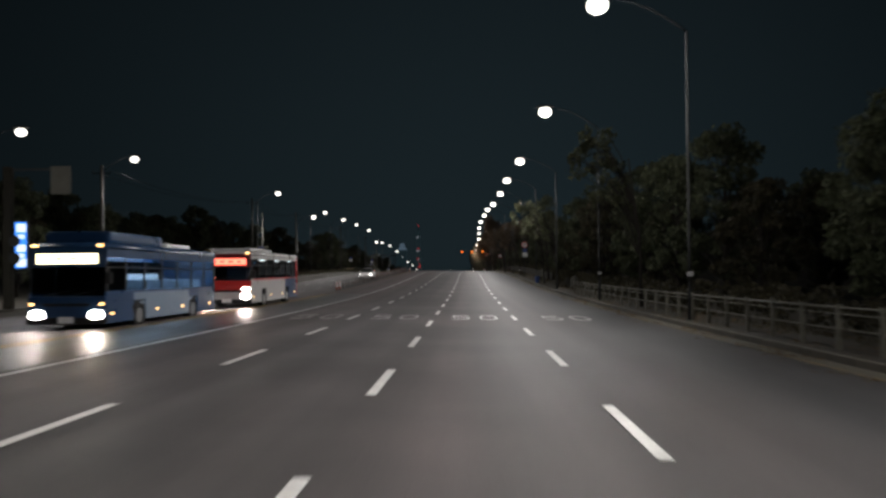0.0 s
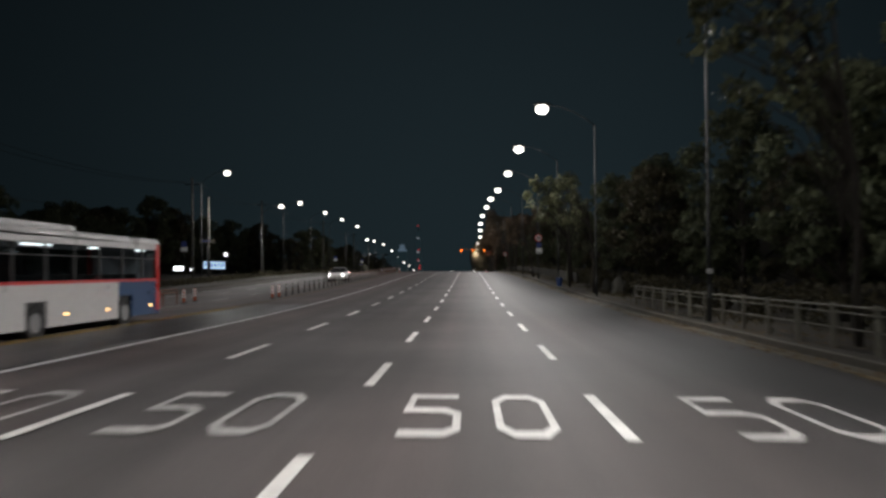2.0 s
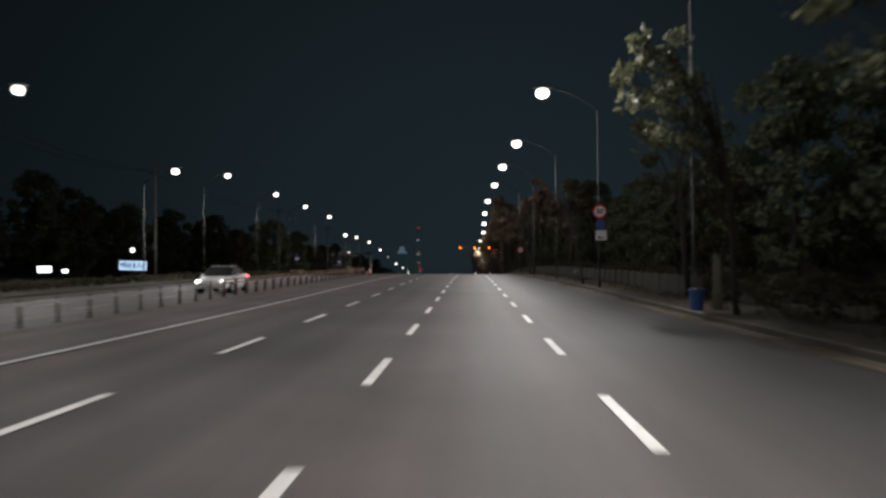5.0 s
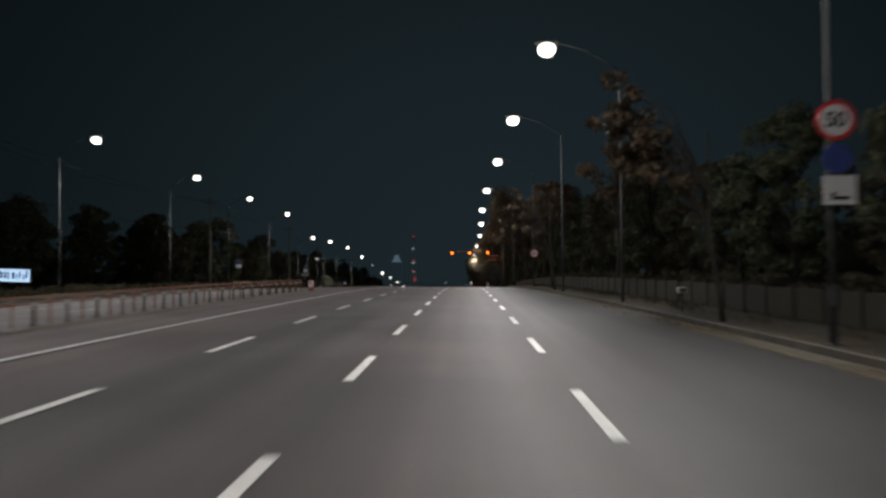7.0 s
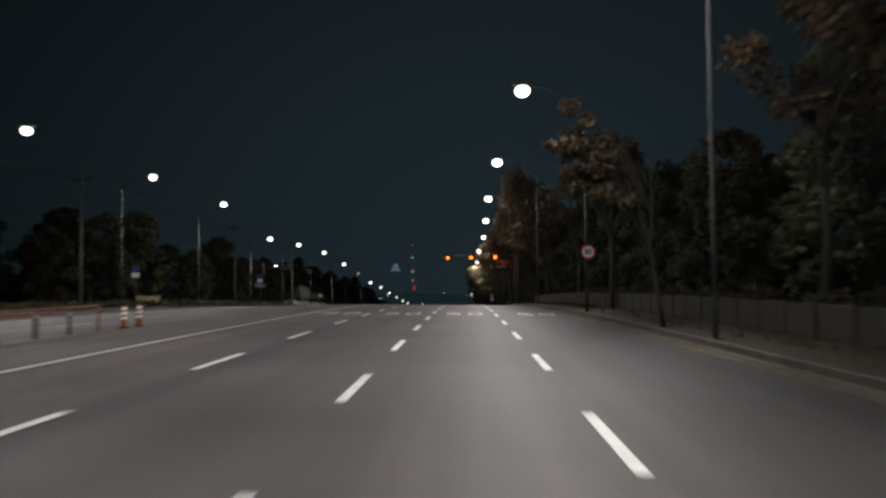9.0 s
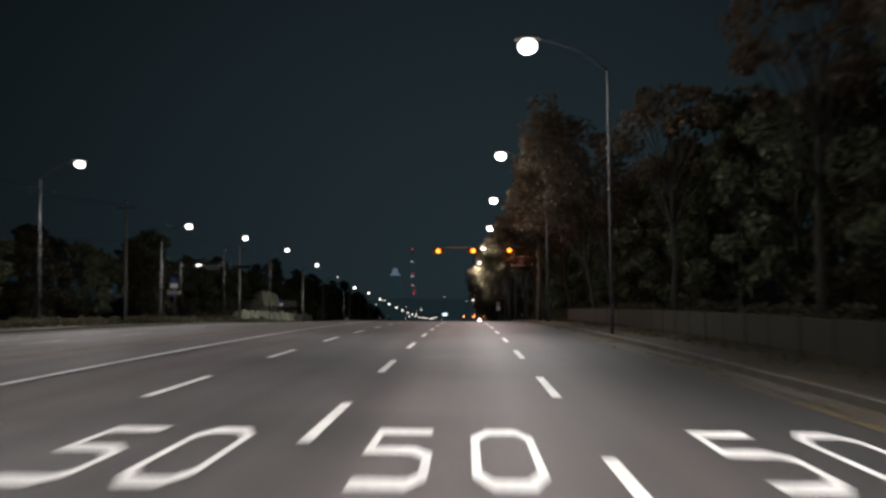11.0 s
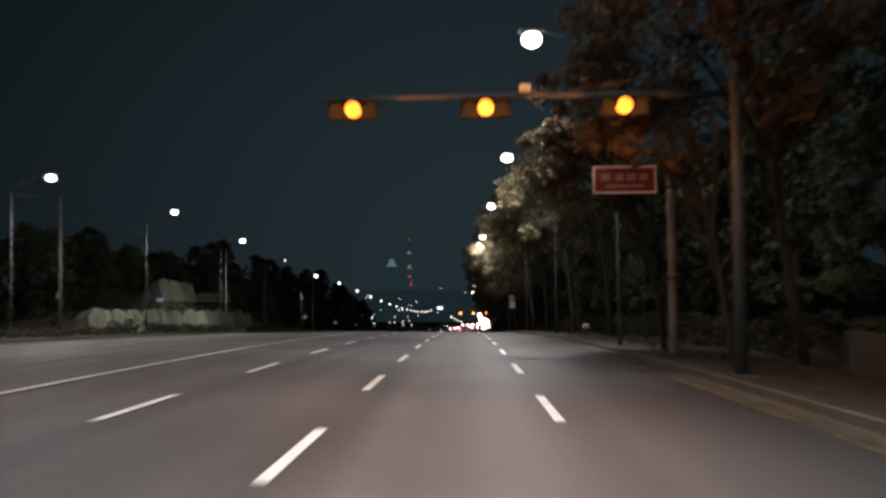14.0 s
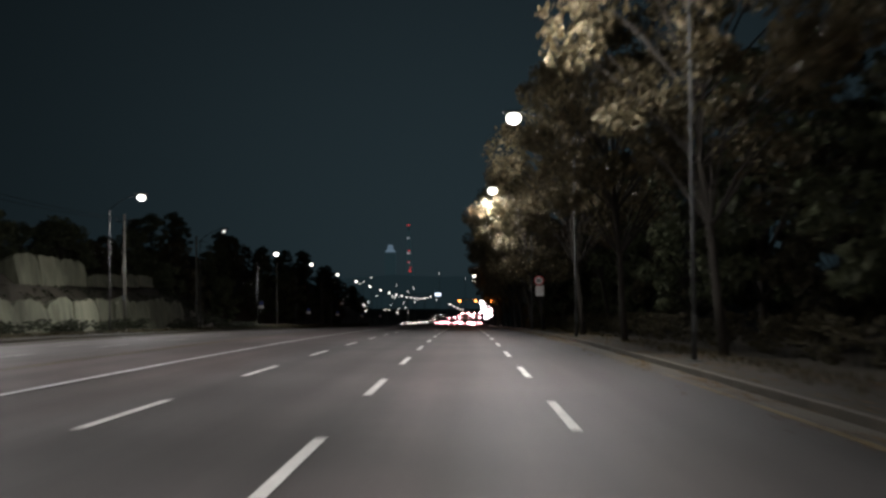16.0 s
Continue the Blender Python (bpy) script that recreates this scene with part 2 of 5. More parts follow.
M_BOARD = mk("dusty_white_board", (0.20, 0.19, 0.18), (0.32, 0.31, 0.30), 6, 0.6, 0.0)
M_CLOTH = mk("beige_cloth", (0.22, 0.18, 0.11), (0.36, 0.30, 0.19), 3, 0.8, 0.15)
M_RUBBER = mk("tyre_rubber", (0.015, 0.015, 0.015), (0.03, 0.03, 0.03), 20, 0.85, 0.2)
M_RIM = mk("alloy", (0.35, 0.35, 0.36), (0.5, 0.5, 0.5), 12, 0.35, 0.0, metal=0.8)
M_BLUEBIN = mk("blue_plastic", (0.01, 0.035, 0.12), (0.02, 0.06, 0.2), 8, 0.5, 0.05)
M_YELLOWPANEL = mk("yellow_green_sheet", (0.050, 0.040, 0.003), (0.088, 0.070, 0.006), 2, 0.85, 0.1, spec=0.04)
M_LENS = glow("lamp_lens", (1.0, 0.96, 0.88), 4.5)
M_LENS_DIM = glow("dim_lamp_lens", (1.0, 0.97, 0.92), 1.6)
M_LENS_FAR = glow("distant_lamp_lens", (1.0, 0.95, 0.86), 4)
M_AMBER = glow("amber_signal", (1.0, 0.23, 0.018), 3.6)
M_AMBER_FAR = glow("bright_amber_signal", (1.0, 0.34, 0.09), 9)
M_HEAD = glow("headlamp", (1.0, 0.93, 0.85), 30)
M_HEAD_FAR = glow("distant_headlamp", (1.0, 0.95, 0.88), 26)
M_TAIL = glow("tail_lamp", (1.0, 0.09, 0.09), 16)
M_BRAKE = glow("brake_lamp", (1.0, 0.42, 0.46), 60)
# surfaces that glow faintly: far haze is put into their colour
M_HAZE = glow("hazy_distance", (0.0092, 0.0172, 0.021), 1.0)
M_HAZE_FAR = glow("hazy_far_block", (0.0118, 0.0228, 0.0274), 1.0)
M_CROWN = glow("floodlit_crown", (0.085, 0.125, 0.165), 1.0)
M_MARKER = glow("marker_lamp", (1.0, 0.55, 0.2), 8)
M_DEST = glow("destination_warm", (1.0, 0.82, 0.5), 7)
M_DESTRED = glow("destination_red", (1.0, 0.16, 0.10), 5)
M_INTERIOR = glow("cabin_tube", (0.66, 0.84, 1.0), 42)
M_CABIN = glow("cabin_lamp", (1.0, 0.95, 0.88), 6)
M_BLUELED = glow("blue_led", (0.05, 0.28, 1.0), 1.9)
M_WHITELED = glow("white_led", (0.72, 0.84, 1.0), 2.0)
M_FLOOD = glow("floodlight_lens", (0.95, 0.97, 1.0), 5.0)
M_SCREEN = glow("pale_blue_screen", (0.50, 0.72, 1.0), 1.5)
M_REDLED = glow("red_beacon", (1.0, 0.05, 0.05), 1.0)
M_WINLIT = glow("lit_window", (0.9, 0.92, 1.0), 0.5)
M_GLASS = glass("dark_window_glass", (0.62, 0.68, 0.72))
M_WSCREEN = glass("windscreen_glass", (0.30, 0.33, 0.36))


def leafmat(name, c1, c2, rand):
    m = mk(name, c1, c2, 3.0, 0.6, 0.0, rand=rand, island=True, spec=0.25)
    n, l = m.node_tree.nodes, m.node_tree.links
    b = n["Principled BSDF"]
    tl, mx = n.new("ShaderNodeBsdfTranslucent"), n.new("ShaderNodeMixShader")
    l.new(b.inputs["Base Color"].links[0].from_socket, tl.inputs[0])
    mx.inputs[0].default_value = 0.35
    l.new(b.outputs[0], mx.inputs[1])
    l.new(tl.outputs[0], mx.inputs[2])
    l.new(mx.outputs[0], n["Material Output"].inputs[0])
    return m


M_LEAF_OLIVE = leafmat("olive_leaves", (0.042, 0.047, 0.024), (0.094, 0.096, 0.052), 0.4)
M_LEAF_BROWN = leafmat("russet_leaves", (0.042, 0.031, 0.020), (0.096, 0.066, 0.040), 0.4)
M_LEAF_GOLD = leafmat("golden_leaves", (0.048, 0.041, 0.022), (0.112, 0.089, 0.050), 0.4)
M_LEAF_DARK = leafmat("dark_leaves", (0.050, 0.060, 0.034), (0.11, 0.12, 0.068), 0.4)
M_SHRUB = leafmat("dark_shrub_leaves", (0.014, 0.017, 0.010), (0.04, 0.044, 0.026), 0.4)
M_HEDGE = leafmat("hedge_leaves", (0.032, 0.031, 0.019), (0.078, 0.066, 0.038), 0.45)


# ---- building blocks ----
def mesh_of(name, bm, material):
    me = bpy.data.meshes.new(name)
    bm.to_mesh(me)
    bm.free()
    me.materials.append(material)
    return me


def part(name, bm, material, parent, label=""):
    ob = new(name, mesh_of(name, bm, material))
    ob.parent = parent
    return tagged(ob, label) if label else ob


def thing(name, m, label, category, group="", kind=""):
    e = new(name)
    e.empty_display_size = 0.3
    e.matrix_basis = m
    return tagged(e, label, category, group, kind)


def box(bm, x, y, z, sx, sy, sz, bev=0.0, rot=None):
    """A box centred at x, y, z, with rounded edges where bev is given."""
    m = Matrix.Translation((x, y, z))
    if rot is not None:
        m = m @ rot
    got = bmesh.ops.create_cube(bm, size=1, matrix=m @ Matrix.Diagonal((sx, sy, sz, 1)))
    if bev:
        ed = {e for v in got["verts"] for e in v.link_edges}
        bmesh.ops.bevel(bm, geom=list(ed), offset=bev, segments=2, affect="EDGES", profile=0.6)
    return bm


def tube(bm, pts, r0, r1=None, seg=8, cap=True):
    """A tapered tube along points."""
    r1 = r0 if r1 is None else r1
    pts = [Vector(p) for p in pts]
    rings = []
    for i, p in enumerate(pts):
        d = (pts[min(i + 1, len(pts) - 1)] - pts[max(i - 1, 0)]).normalized()
        a = d.cross(Vector((0, 1, 0)) if abs(d.y) < 0.9 else Vector((1, 0, 0))).normalized()
        b = d.cross(a)
        r = r0 + (r1 - r0) * i / max(1, len(pts) - 1)
        rings.append([bm.verts.new(p + (a * math.cos(k * math.tau / seg) + b * math.sin(k * math.tau / seg)) * r) for k in range(seg)])
    for u, v in zip(rings, rings[1:]):
        for k in range(seg):
            bm.faces.new((u[k], u[(k + 1) % seg], v[(k + 1) % seg], v[k]))
    if cap:
        bm.faces.new(rings[0][::-1])
        bm.faces.new(rings[-1])
    return bm


def disc(bm, x, y, z, r, t, seg=28):
    """A round plate that faces -y."""
    bmesh.ops.create_cone(bm, cap_ends=True, segments=seg, radius1=r, radius2=r, depth=t, matrix=Matrix.Translation((x, y, z)) @ Matrix.Rotation(radians(90), 4, "X"))
    return bm


def smooth(ob):
    for p in ob.data.polygons:
        p.use_smooth = True
    return ob


def B():
    return bmesh.new()


def ribbon(name, x0f, x1f, y0, y1, lift, material, parent=None, step=4.0, thick=0.0, zf=surf):
    """A strip laid on the road between two lines, given as functions of y or as numbers."""
    bm, prev = B(), None
    n = max(1, int(round((y1 - y0) / step)))
    for i in range(n + 1):
        y = y0 + (y1 - y0) * i / n
        a = x0f(y) if callable(x0f) else x0f
        b = x1f(y) if callable(x1f) else x1f
        row = [bm.verts.new((a, y, zf(a, y) + lift)), bm.verts.new((b, y, zf(b, y) + lift))]
        if thick:
            row += [bm.verts.new((b, y, zf(b, y) + lift - thick)), bm.verts.new((a, y, zf(a, y) + lift - thick))]
        if prev:
            bm.faces.new((prev[0], prev[1], row[1], row[0]))
            if thick:
                for k in (1, 2, 3):
                    bm.faces.new((prev[k], prev[(k + 1) % 4], row[(k + 1) % 4], row[k]))
        if thick and i in (0, n):
            bm.faces.new(row if i else row[::-1])
        prev = row
    ob = new(name, mesh_of(name, bm, material))
    if parent:
        ob.parent = parent
    return ob


# ---- ground, road and pavements ----
def build_ground():
    bm, prev = B(), None
    # ground added to rise behind the trees on both sides, hiding the backdrop's glow
    rise = [(-2600, 0), (-900, 4), (-300, 9), (-120, 10), (-98, 9), (-80, 0.5), (-60, 0), (-40, 0), (-24.3, 0), (8.5, 0), (20, 0), (30, 0.4), (42, 6), (60, 9), (120, 11), (300, 9), (900, 4), (2600, 0)]
    ylist = [float(v) for v in range(-200, 900, 10)] + [900.0 + 100 * i for i in range(38)]
    for y in ylist:
        row = [bm.verts.new((x, y, road_z(y) - 0.22 + up * (1 + 0.25 * noise.noise(Vector((x * 0.02, y * 0.03, 1.0)))) + (0.25 if x < -24 else 0.0) + (0.10 if x > 8 else 0))) for x, up in rise]
        if prev:
            for k in range(len(rise) - 1):
                bm.faces.new((prev[k], prev[k + 1], row[k + 1], row[k]))
        prev = row
    tagged(new("ground", mesh_of("ground", bm, M_GROUND)), "dark bare earth and verge beside the road", "ground", kind="structure")


build_ground()
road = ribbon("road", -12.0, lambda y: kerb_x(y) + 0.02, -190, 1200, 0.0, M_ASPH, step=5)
tagged(road, "worn grey asphalt carriageway with four lanes", "road", kind="structure")


def crown_strip():
    """The road is folded at its crown: one sheet from the crown outwards on each side."""
    ob = ribbon("road_oncoming", -24.0, -12.0, -190, 1200, 0.0, M_ASPH_FAR, step=5)
    return tagged(ob, "pale grey asphalt of the oncoming lanes", "road", kind="structure")


crown_strip()
patch = ribbon("asphalt_patch", -10.9, -8.35, -20, 64, 0.004, M_ASPH_NEW, road, thick=0.003)
shoulder = ribbon("asphalt_joint", -11.05, -8.0, 64, 420, 0.002, M_ASPH, road, thick=0.001)

XLL, XL, XR, XSOLID = -4.955, -1.695, 1.53, -8.12
PAINT = 0.005


def dash_line(x, first, count, length, period, material, w=0.075):
    for i in range(count):
        y = first + period * i
        ribbon("lane_dash", x - w, x + w, y - length, y, PAINT, material, road, step=1.5, thick=0.004)


dash_line(XLL, 2.58 - 16, 58, 3.2, 8.0, M_WHITE)
dash_line(XL, -1.20 - 8, 57, 3.2, 8.0, M_WHITE)
dash_line(XR, 2.86 - 16, 58, 3.2, 8.0, M_WHITE)
dash_line(-15.0, 1.0, 40, 3.0, 8.0, M_WHITE_WORN)
dash_line(-18.2, 4.0, 40, 3.0, 8.0, M_WHITE_WORN)
dash_line(-21.2, 2.0, 40, 3.0, 8.0, M_WHITE_WORN)
ribbon("edge_line", XSOLID - 0.075, XSOLID + 0.075, -60, 480, PAINT, M_WHITE_EDGE, road, step=4, thick=0.004)
for x0 in (-11.42, -11.13):
    # first stretch is brighter: headlight glow is put into its paint colour
    ribbon("yellow_line", x0, x0 + 0.15, -60, 62, PAINT, M_YELLOW, road, step=4, thick=0.004)
    ribbon("yellow_line", x0, x0 + 0.15, 62, 480, PAINT, M_YELLOW_DULL, road, step=4, thick=0.004)
ribbon("kerb_line", lambda y: yellow_x(y) - 0.08, lambda y: yellow_x(y) + 0.08, -40, 400, PAINT, M_YELLOW_WORN, road, step=3, thick=0.004)


def stroke(bm, pts, w, ox, oy, sx, sy):
    """A painted stroke: one flat bar for each leg, mitred at the joints."""
    n = len(pts)
    left, right = [], []
    for i in range(n):
        p = Vector(pts[i])
        d0 = (p - Vector(pts[i - 1])).normalized() if i else None
        d1 = (Vector(pts[i + 1]) - p).normalized() if i < n - 1 else None
        if pts[0] == pts[-1] and i in (0, n - 1):
            d0, d1 = (Vector(pts[-1]) - Vector(pts[-2])).normalized(), (Vector(pts[1]) - Vector(pts[0])).normalized()
        d0, d1 = d0 or d1, d1 or d0
        t = (d0 + d1).normalized()
        nn = Vector((-t.y, t.x)) * (w / 2 / max(0.5, t.dot(d1)))
        left.append(p + nn)
        right.append(p - nn)
    vs = []
    for a, b in zip(left, right):
        row = []
        for q in (a, b):
            x, y = ox + q.x * sx, oy + q.y * sy
            row.append(bm.verts.new((x, y, surf(x, y) + PAINT)))
        vs.append(row)
    for u, v in zip(vs, vs[1:]):
        bm.faces.new((u[0], u[1], v[1], v[0]))


FIVE = [(0.92, 0.94), (0.08, 0.94), (0.06, 0.56), (0.70, 0.56), (0.92, 0.47), (0.92, 0.16), (0.74, 0.06), (0.04, 0.06)]
ZERO = [(0.28, 0.94), (0.74, 0.94), (0.93, 0.80), (0.93, 0.20), (0.74, 0.06), (0.28, 0.06), (0.08, 0.20), (0.08, 0.80), (0.28, 0.94)]


def speed_marking(cx, y0, paint):
    for shape, ox, nm in ((FIVE, cx - 0.90, "figure_five"), (ZERO, cx + 0.20, "figure_zero")):
        bm = B()
        stroke(bm, shape, 0.13, ox, y0, 0.72, 3.0)
        for f in bm.faces:
            if f.normal.z < 0:
                f.normal_flip()
        ob = new(nm, mesh_of(nm, bm, paint))
        ob.parent = road


for yy in (31.75, 169.5):
    for cx in (-6.45, -3.28, -0.07, 3.62):
        speed_marking(cx, yy, M_WHITE if cx == -0.07 or yy > 100 else M_WHITE_MID)

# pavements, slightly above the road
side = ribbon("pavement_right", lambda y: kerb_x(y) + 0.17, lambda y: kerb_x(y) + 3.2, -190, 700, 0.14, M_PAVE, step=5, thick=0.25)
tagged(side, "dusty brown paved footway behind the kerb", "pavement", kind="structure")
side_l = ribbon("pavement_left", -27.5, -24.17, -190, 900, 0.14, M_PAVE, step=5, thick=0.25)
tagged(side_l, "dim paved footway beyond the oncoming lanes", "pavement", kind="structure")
kerb_l = ribbon("kerb_left", -24.17, -24.0, -190, 900, 0.16, M_KERB, step=5, thick=0.25)
tagged(kerb_l, "pale granite kerb of the oncoming lanes", "kerb", kind="structure")
kerb_r = ribbon("kerb_right", lambda y: kerb_x(y) + 0.02, lambda y: kerb_x(y) + 0.17, 289, 708, 0.16, M_KERB, step=5, thick=0.25)
tagged(kerb_r, "pale granite kerb of the outer lane", "kerb", kind="structure")
ribbon("gutter", lambda y: kerb_x(y) - 0.42, kerb_x, -190, 700, 0.003, M_KERB, road, step=5, thick=0.002)


# ---- street lamps ----
def street_lamp(name, reach, height, side, spot, lens, label, group, aim=0.0, size=1.0):
    """A tapered pole with a curved arm; the head hangs over the road, side -1 to the left of the pole, +1 to its right."""
    e = thing(name, pose(0, 0, 0), label, "street lamp", group)
    smooth(part("pole", tube(B(), [(0, 0, 0), (0, 0, 3), (0, 0, height - 1.1)], 0.075, 0.045, 12), M_STEEL, e))
    part("base_plate", box(B(), 0, 0, 0.02, 0.36, 0.36, 0.04, 0.01), M_STEEL, e)
    part("door_box", box(B(), 0, -0.10, 1.0, 0.14, 0.08, 0.45, 0.015), M_STEEL, e)
    arm = [(0, 0, height - 1.1)] + [(side * reach * u, 0, height - 1.1 + 1.32 * (1 - (1 - u) ** 2.0)) for u in (0.08, 0.2, 0.4, 0.6, 0.8, 0.93)]
    smooth(part("arm", tube(B(), arm, 0.034, 0.022, 8), M_ARM, e))
    bm = B()
    bmesh.ops.create_uvsphere(bm, u_segments=16, v_segments=8, radius=1, matrix=Matrix.Translation((side * reach, 0, height + 0.25)) @ Matrix.Diagonal((0.58, 0.30, 0.10, 1)))
    head = smooth(part("head", bm, M_STEEL, e, "grey cast lamp head"))
    # lens is oversized: the lamp's glare is put into its shape
    bm = B()
    bmesh.ops.create_uvsphere(bm, u_segments=28, v_segments=16, radius=1, matrix=Matrix.Translation((side * reach, 0, height - 0.06)) @ Matrix.Diagonal((0.40 * size, 0.36 * size, 0.30 * size, 1)))
    smooth(part("lens", bm, lens, head, "glowing white lens"))
    if spot:
        lo = new("spot", spot)
        lo.parent = e
        lo.matrix_basis = pose(side * reach, 0, height - 0.62, 0, -side * aim, 0)
    if spot:
        lb = new("spill", bulb_light if side < 0 else bulb_left)
        lb.parent = e
        lb.matrix_basis = pose(side * reach, 0, height - 1.5)
    return e


# lamps at y = -11 and 9.7 are unseen, added to light the start
RIGHT = [(-11, 4.5, 11.55), (9.7, 4.5, 11.55), (29.8, 4.5, 11.55), (50.2, 4.5, 11.65), (73.3, 4.4, 11.55), (91.7, 4.1, 11.55), (112.1, 4.15, 11.55), (131.8, 3.75, 11.33), (150, 3.3, 11.5), (171.2, 3.1, 11.67), (195.4, 2.7, 11.75),
         (220.6, 2.65, 11.92), (243.5, 2.9, 11.93), (267.6, 3.2, 12.05), (288.6, 2.8, 11.8), (313.4, 2.5, 11.75)]
# the lamp at y = 30 is unseen, added for its light
LEFT = [(30, -28.6, 11.6), (52, -29.2, 11.2), (71, -29.6, 11.9), (109.9, -26.0, 11.8), (134.3, -25.8, 9.7), (156.4, -27.8, 11.7), (179.2, -27.7, 11.6), (200.4, -27.8, 11.7), (219, -27.0, 11.5),
        (244, -27.8, 9.8), (268.4, -28.7, 11.25), (292, -28.4, 12.1), (315, -27.9, 11.8), (364, -27.5, 11.0)]
DX = 3.2
lamp_r = street_lamp("street_lamp", DX, 11.55, -1, spot_right, M_LENS, "tall galvanised street lamp with a lit white head", "street lamps along the kerb", 27)
lamp_l = street_lamp("street_lamp", 2.8, 11.6, 1, spot_left, M_LENS, "tall galvanised street lamp beside the oncoming lanes, lit", "street lamps beyond the oncoming lanes", 14, 0.88)
lamp_rf = street_lamp("street_lamp", DX, 11.55, -1, None, M_LENS_FAR, "distant lit street lamp on the downhill stretch", "street lamps along the kerb", 35)
lamp_lf = street_lamp("street_lamp", 2.8, 11.4, 1, None, M_LENS_FAR, "distant lit street lamp beside the oncoming lanes", "street lamps beyond the oncoming lanes", size=0.75)


lamp_dim = street_lamp("street_lamp", 2.8, 11.5, 1, None, M_LENS_DIM, "street lamp with a failing dim head beside the oncoming lanes", "street lamps beyond the oncoming lanes", size=0.42)
lamp_dim.matrix_basis = pose(-30.6, 339, road_z(339) + 0.03)


def place(first, items):
    """Put the thing built first at the first pose, and copies at the others."""
    made = [copy_thing(first, m) for m in items[1:]]
    first.matrix_basis = items[0] @ Matrix.Diagonal((*first.scale, 1))
    return [first] + made


place(lamp_r, [pose(x + DX, y, surf(x + DX, y) + 0.14) @ Matrix.Diagonal((1, 1, h / 11.55, 1)) for y, x, h in RIGHT])
place(lamp_l, [pose(x - 2.8, y, road_z(y) + 0.03 + (h - 11.6)) for y, x, h in LEFT])
place(lamp_rf, [pose(2.4 + DX, 337 + 24 * i, surf(5.6, 337 + 24 * i) + 0.14) for i in range(6)])
place(lamp_lf, [pose(-30.0, 390 + 30 * i, road_z(390 + 30 * i) + 0.03) for i in range(18)])


def pole_notice():
    e = thing("pole_notice", pose(0, 0, 0), "small white notice plate clamped to a lamp pole", "notice", "notices on lamp poles")
    p = part("plate", box(B(), 0, -0.095, 0, 0.22, 0.012, 0.15, 0.004), M_SIGNWHITE, e)
    part("writing", box(B(), 0, -0.103, 0.0, 0.15, 0.004, 0.025), M_DARKSTEEL, p)
    part("clamp", tube(B(), [(0, 0, -0.03), (0, 0, 0.03)], 0.086, 0.086, 12), M_STEEL, e)
    return e


place(pole_notice(), [pose(4.5 + DX, y, surf(4.5 + DX, y) + 0.14 + 1.68) for y in (9.7, 29.8, 50.2)])


# ---- utility poles beyond the oncoming lanes ----
def utility_pole():
    e = thing("utility_pole", pose(0, 0, 0), "round grey concrete utility pole with a steel cross-arm", "utility pole", "utility poles")
    smooth(part("shaft", tube(B(), [(0, 0, -0.3), (0, 0, 11)], 0.15, 0.10, 12), M_UTIL, e))
    part("cross_arm", box(B(), 0, 0, 10.3, 1.5, 0.07, 0.07, 0.01), M_ARM, e)
    for sx in (-0.7, 0, 0.7):
        smooth(part("insulator", tube(B(), [(sx, 0, 10.34), (sx, 0, 10.42), (sx, 0, 10.55)], 0.04, 0.025, 8), M_STEEL, e))
    part("junction_box", box(B(), 0, -0.2, 3.2, 0.3, 0.2, 0.5, 0.02), M_STEEL, e)
    return e


UTIL = [(-31.2, 68), (-28.8, 107.0), (-30.2, 141), (-30.5, 192.5), (-30.0, 234), (-31.3, 275), (-31.5, 320), (-31.2, 339.5), (-31.1, 380), (-31.2, 423)]
place(utility_pole(), [pose(x, y, road_z(y) + 0.03) for x, y in UTIL])


def cables():
    for z0, dx in ((10.55, -0.7), (10.55, 0.7), (7.4, 0.15)):
        bm = B()
        pts = []
        for (xa, ya), (xb, yb) in zip(UTIL, UTIL[1:]):
            for k in range(8):
                u = k / 8
                pts.append((xa + (xb - xa) * u + dx, ya + (yb - ya) * u, road_z(ya) + (road_z(yb) - road_z(ya)) * u + z0 - 0.9 * 4 * u * (1 - u)))
        tube(bm, pts, 0.016, 0.016, 5)
        tagged(new("overhead_cable", mesh_of("overhead_cable", bm, M_ARM)), "black overhead cable strung between utility poles", "cable", "overhead cables")


cables()


# ---- guard fence on the footway ----
def guard_fence(x, y0, y1, step, h):
    e = thing("guard_fence", pose(x, y0, surf(x, y0) + 0.14), "beige pedestrian guard fence of square posts and pipe rails", "fence")
    z0 = surf(x, y0) + 0.14
    n = int((y1 - y0) / step)
    bm = B()
    box(bm, 0, 0, h / 2, 0.10, 0.10, h, 0.012)
    post = mesh_of("post", bm, M_FENCE)
    bm = B()
    box(bm, 0, 0, h + 0.015, 0.125, 0.125, 0.035, 0.012)
    capm = mesh_of("cap", bm, M_FENCE)
    for i in range(n + 1):
        y = step * i
        p = new("post", post)
        p.parent = e
        p.matrix_basis = pose(0, y, surf(x, y0 + y) + 0.14 - z0, 0, 0, random.uniform(-2, 2))
        c = new("cap", capm)
        c.parent = p
    for hz, r in ((h - 0.03, 0.024), (h - 0.17, 0.013), (h * 0.48, 0.018)):
        pts = [(0.0, step * i, surf(x, y0 + step * i) + 0.14 - z0 + hz) for i in range(n + 1)]
        smooth(part("rail", tube(B(), pts, r, r, 8), M_FENCE, e))


guard_fence(7.75, -3.2, 63.6, 1.93, 0.96)


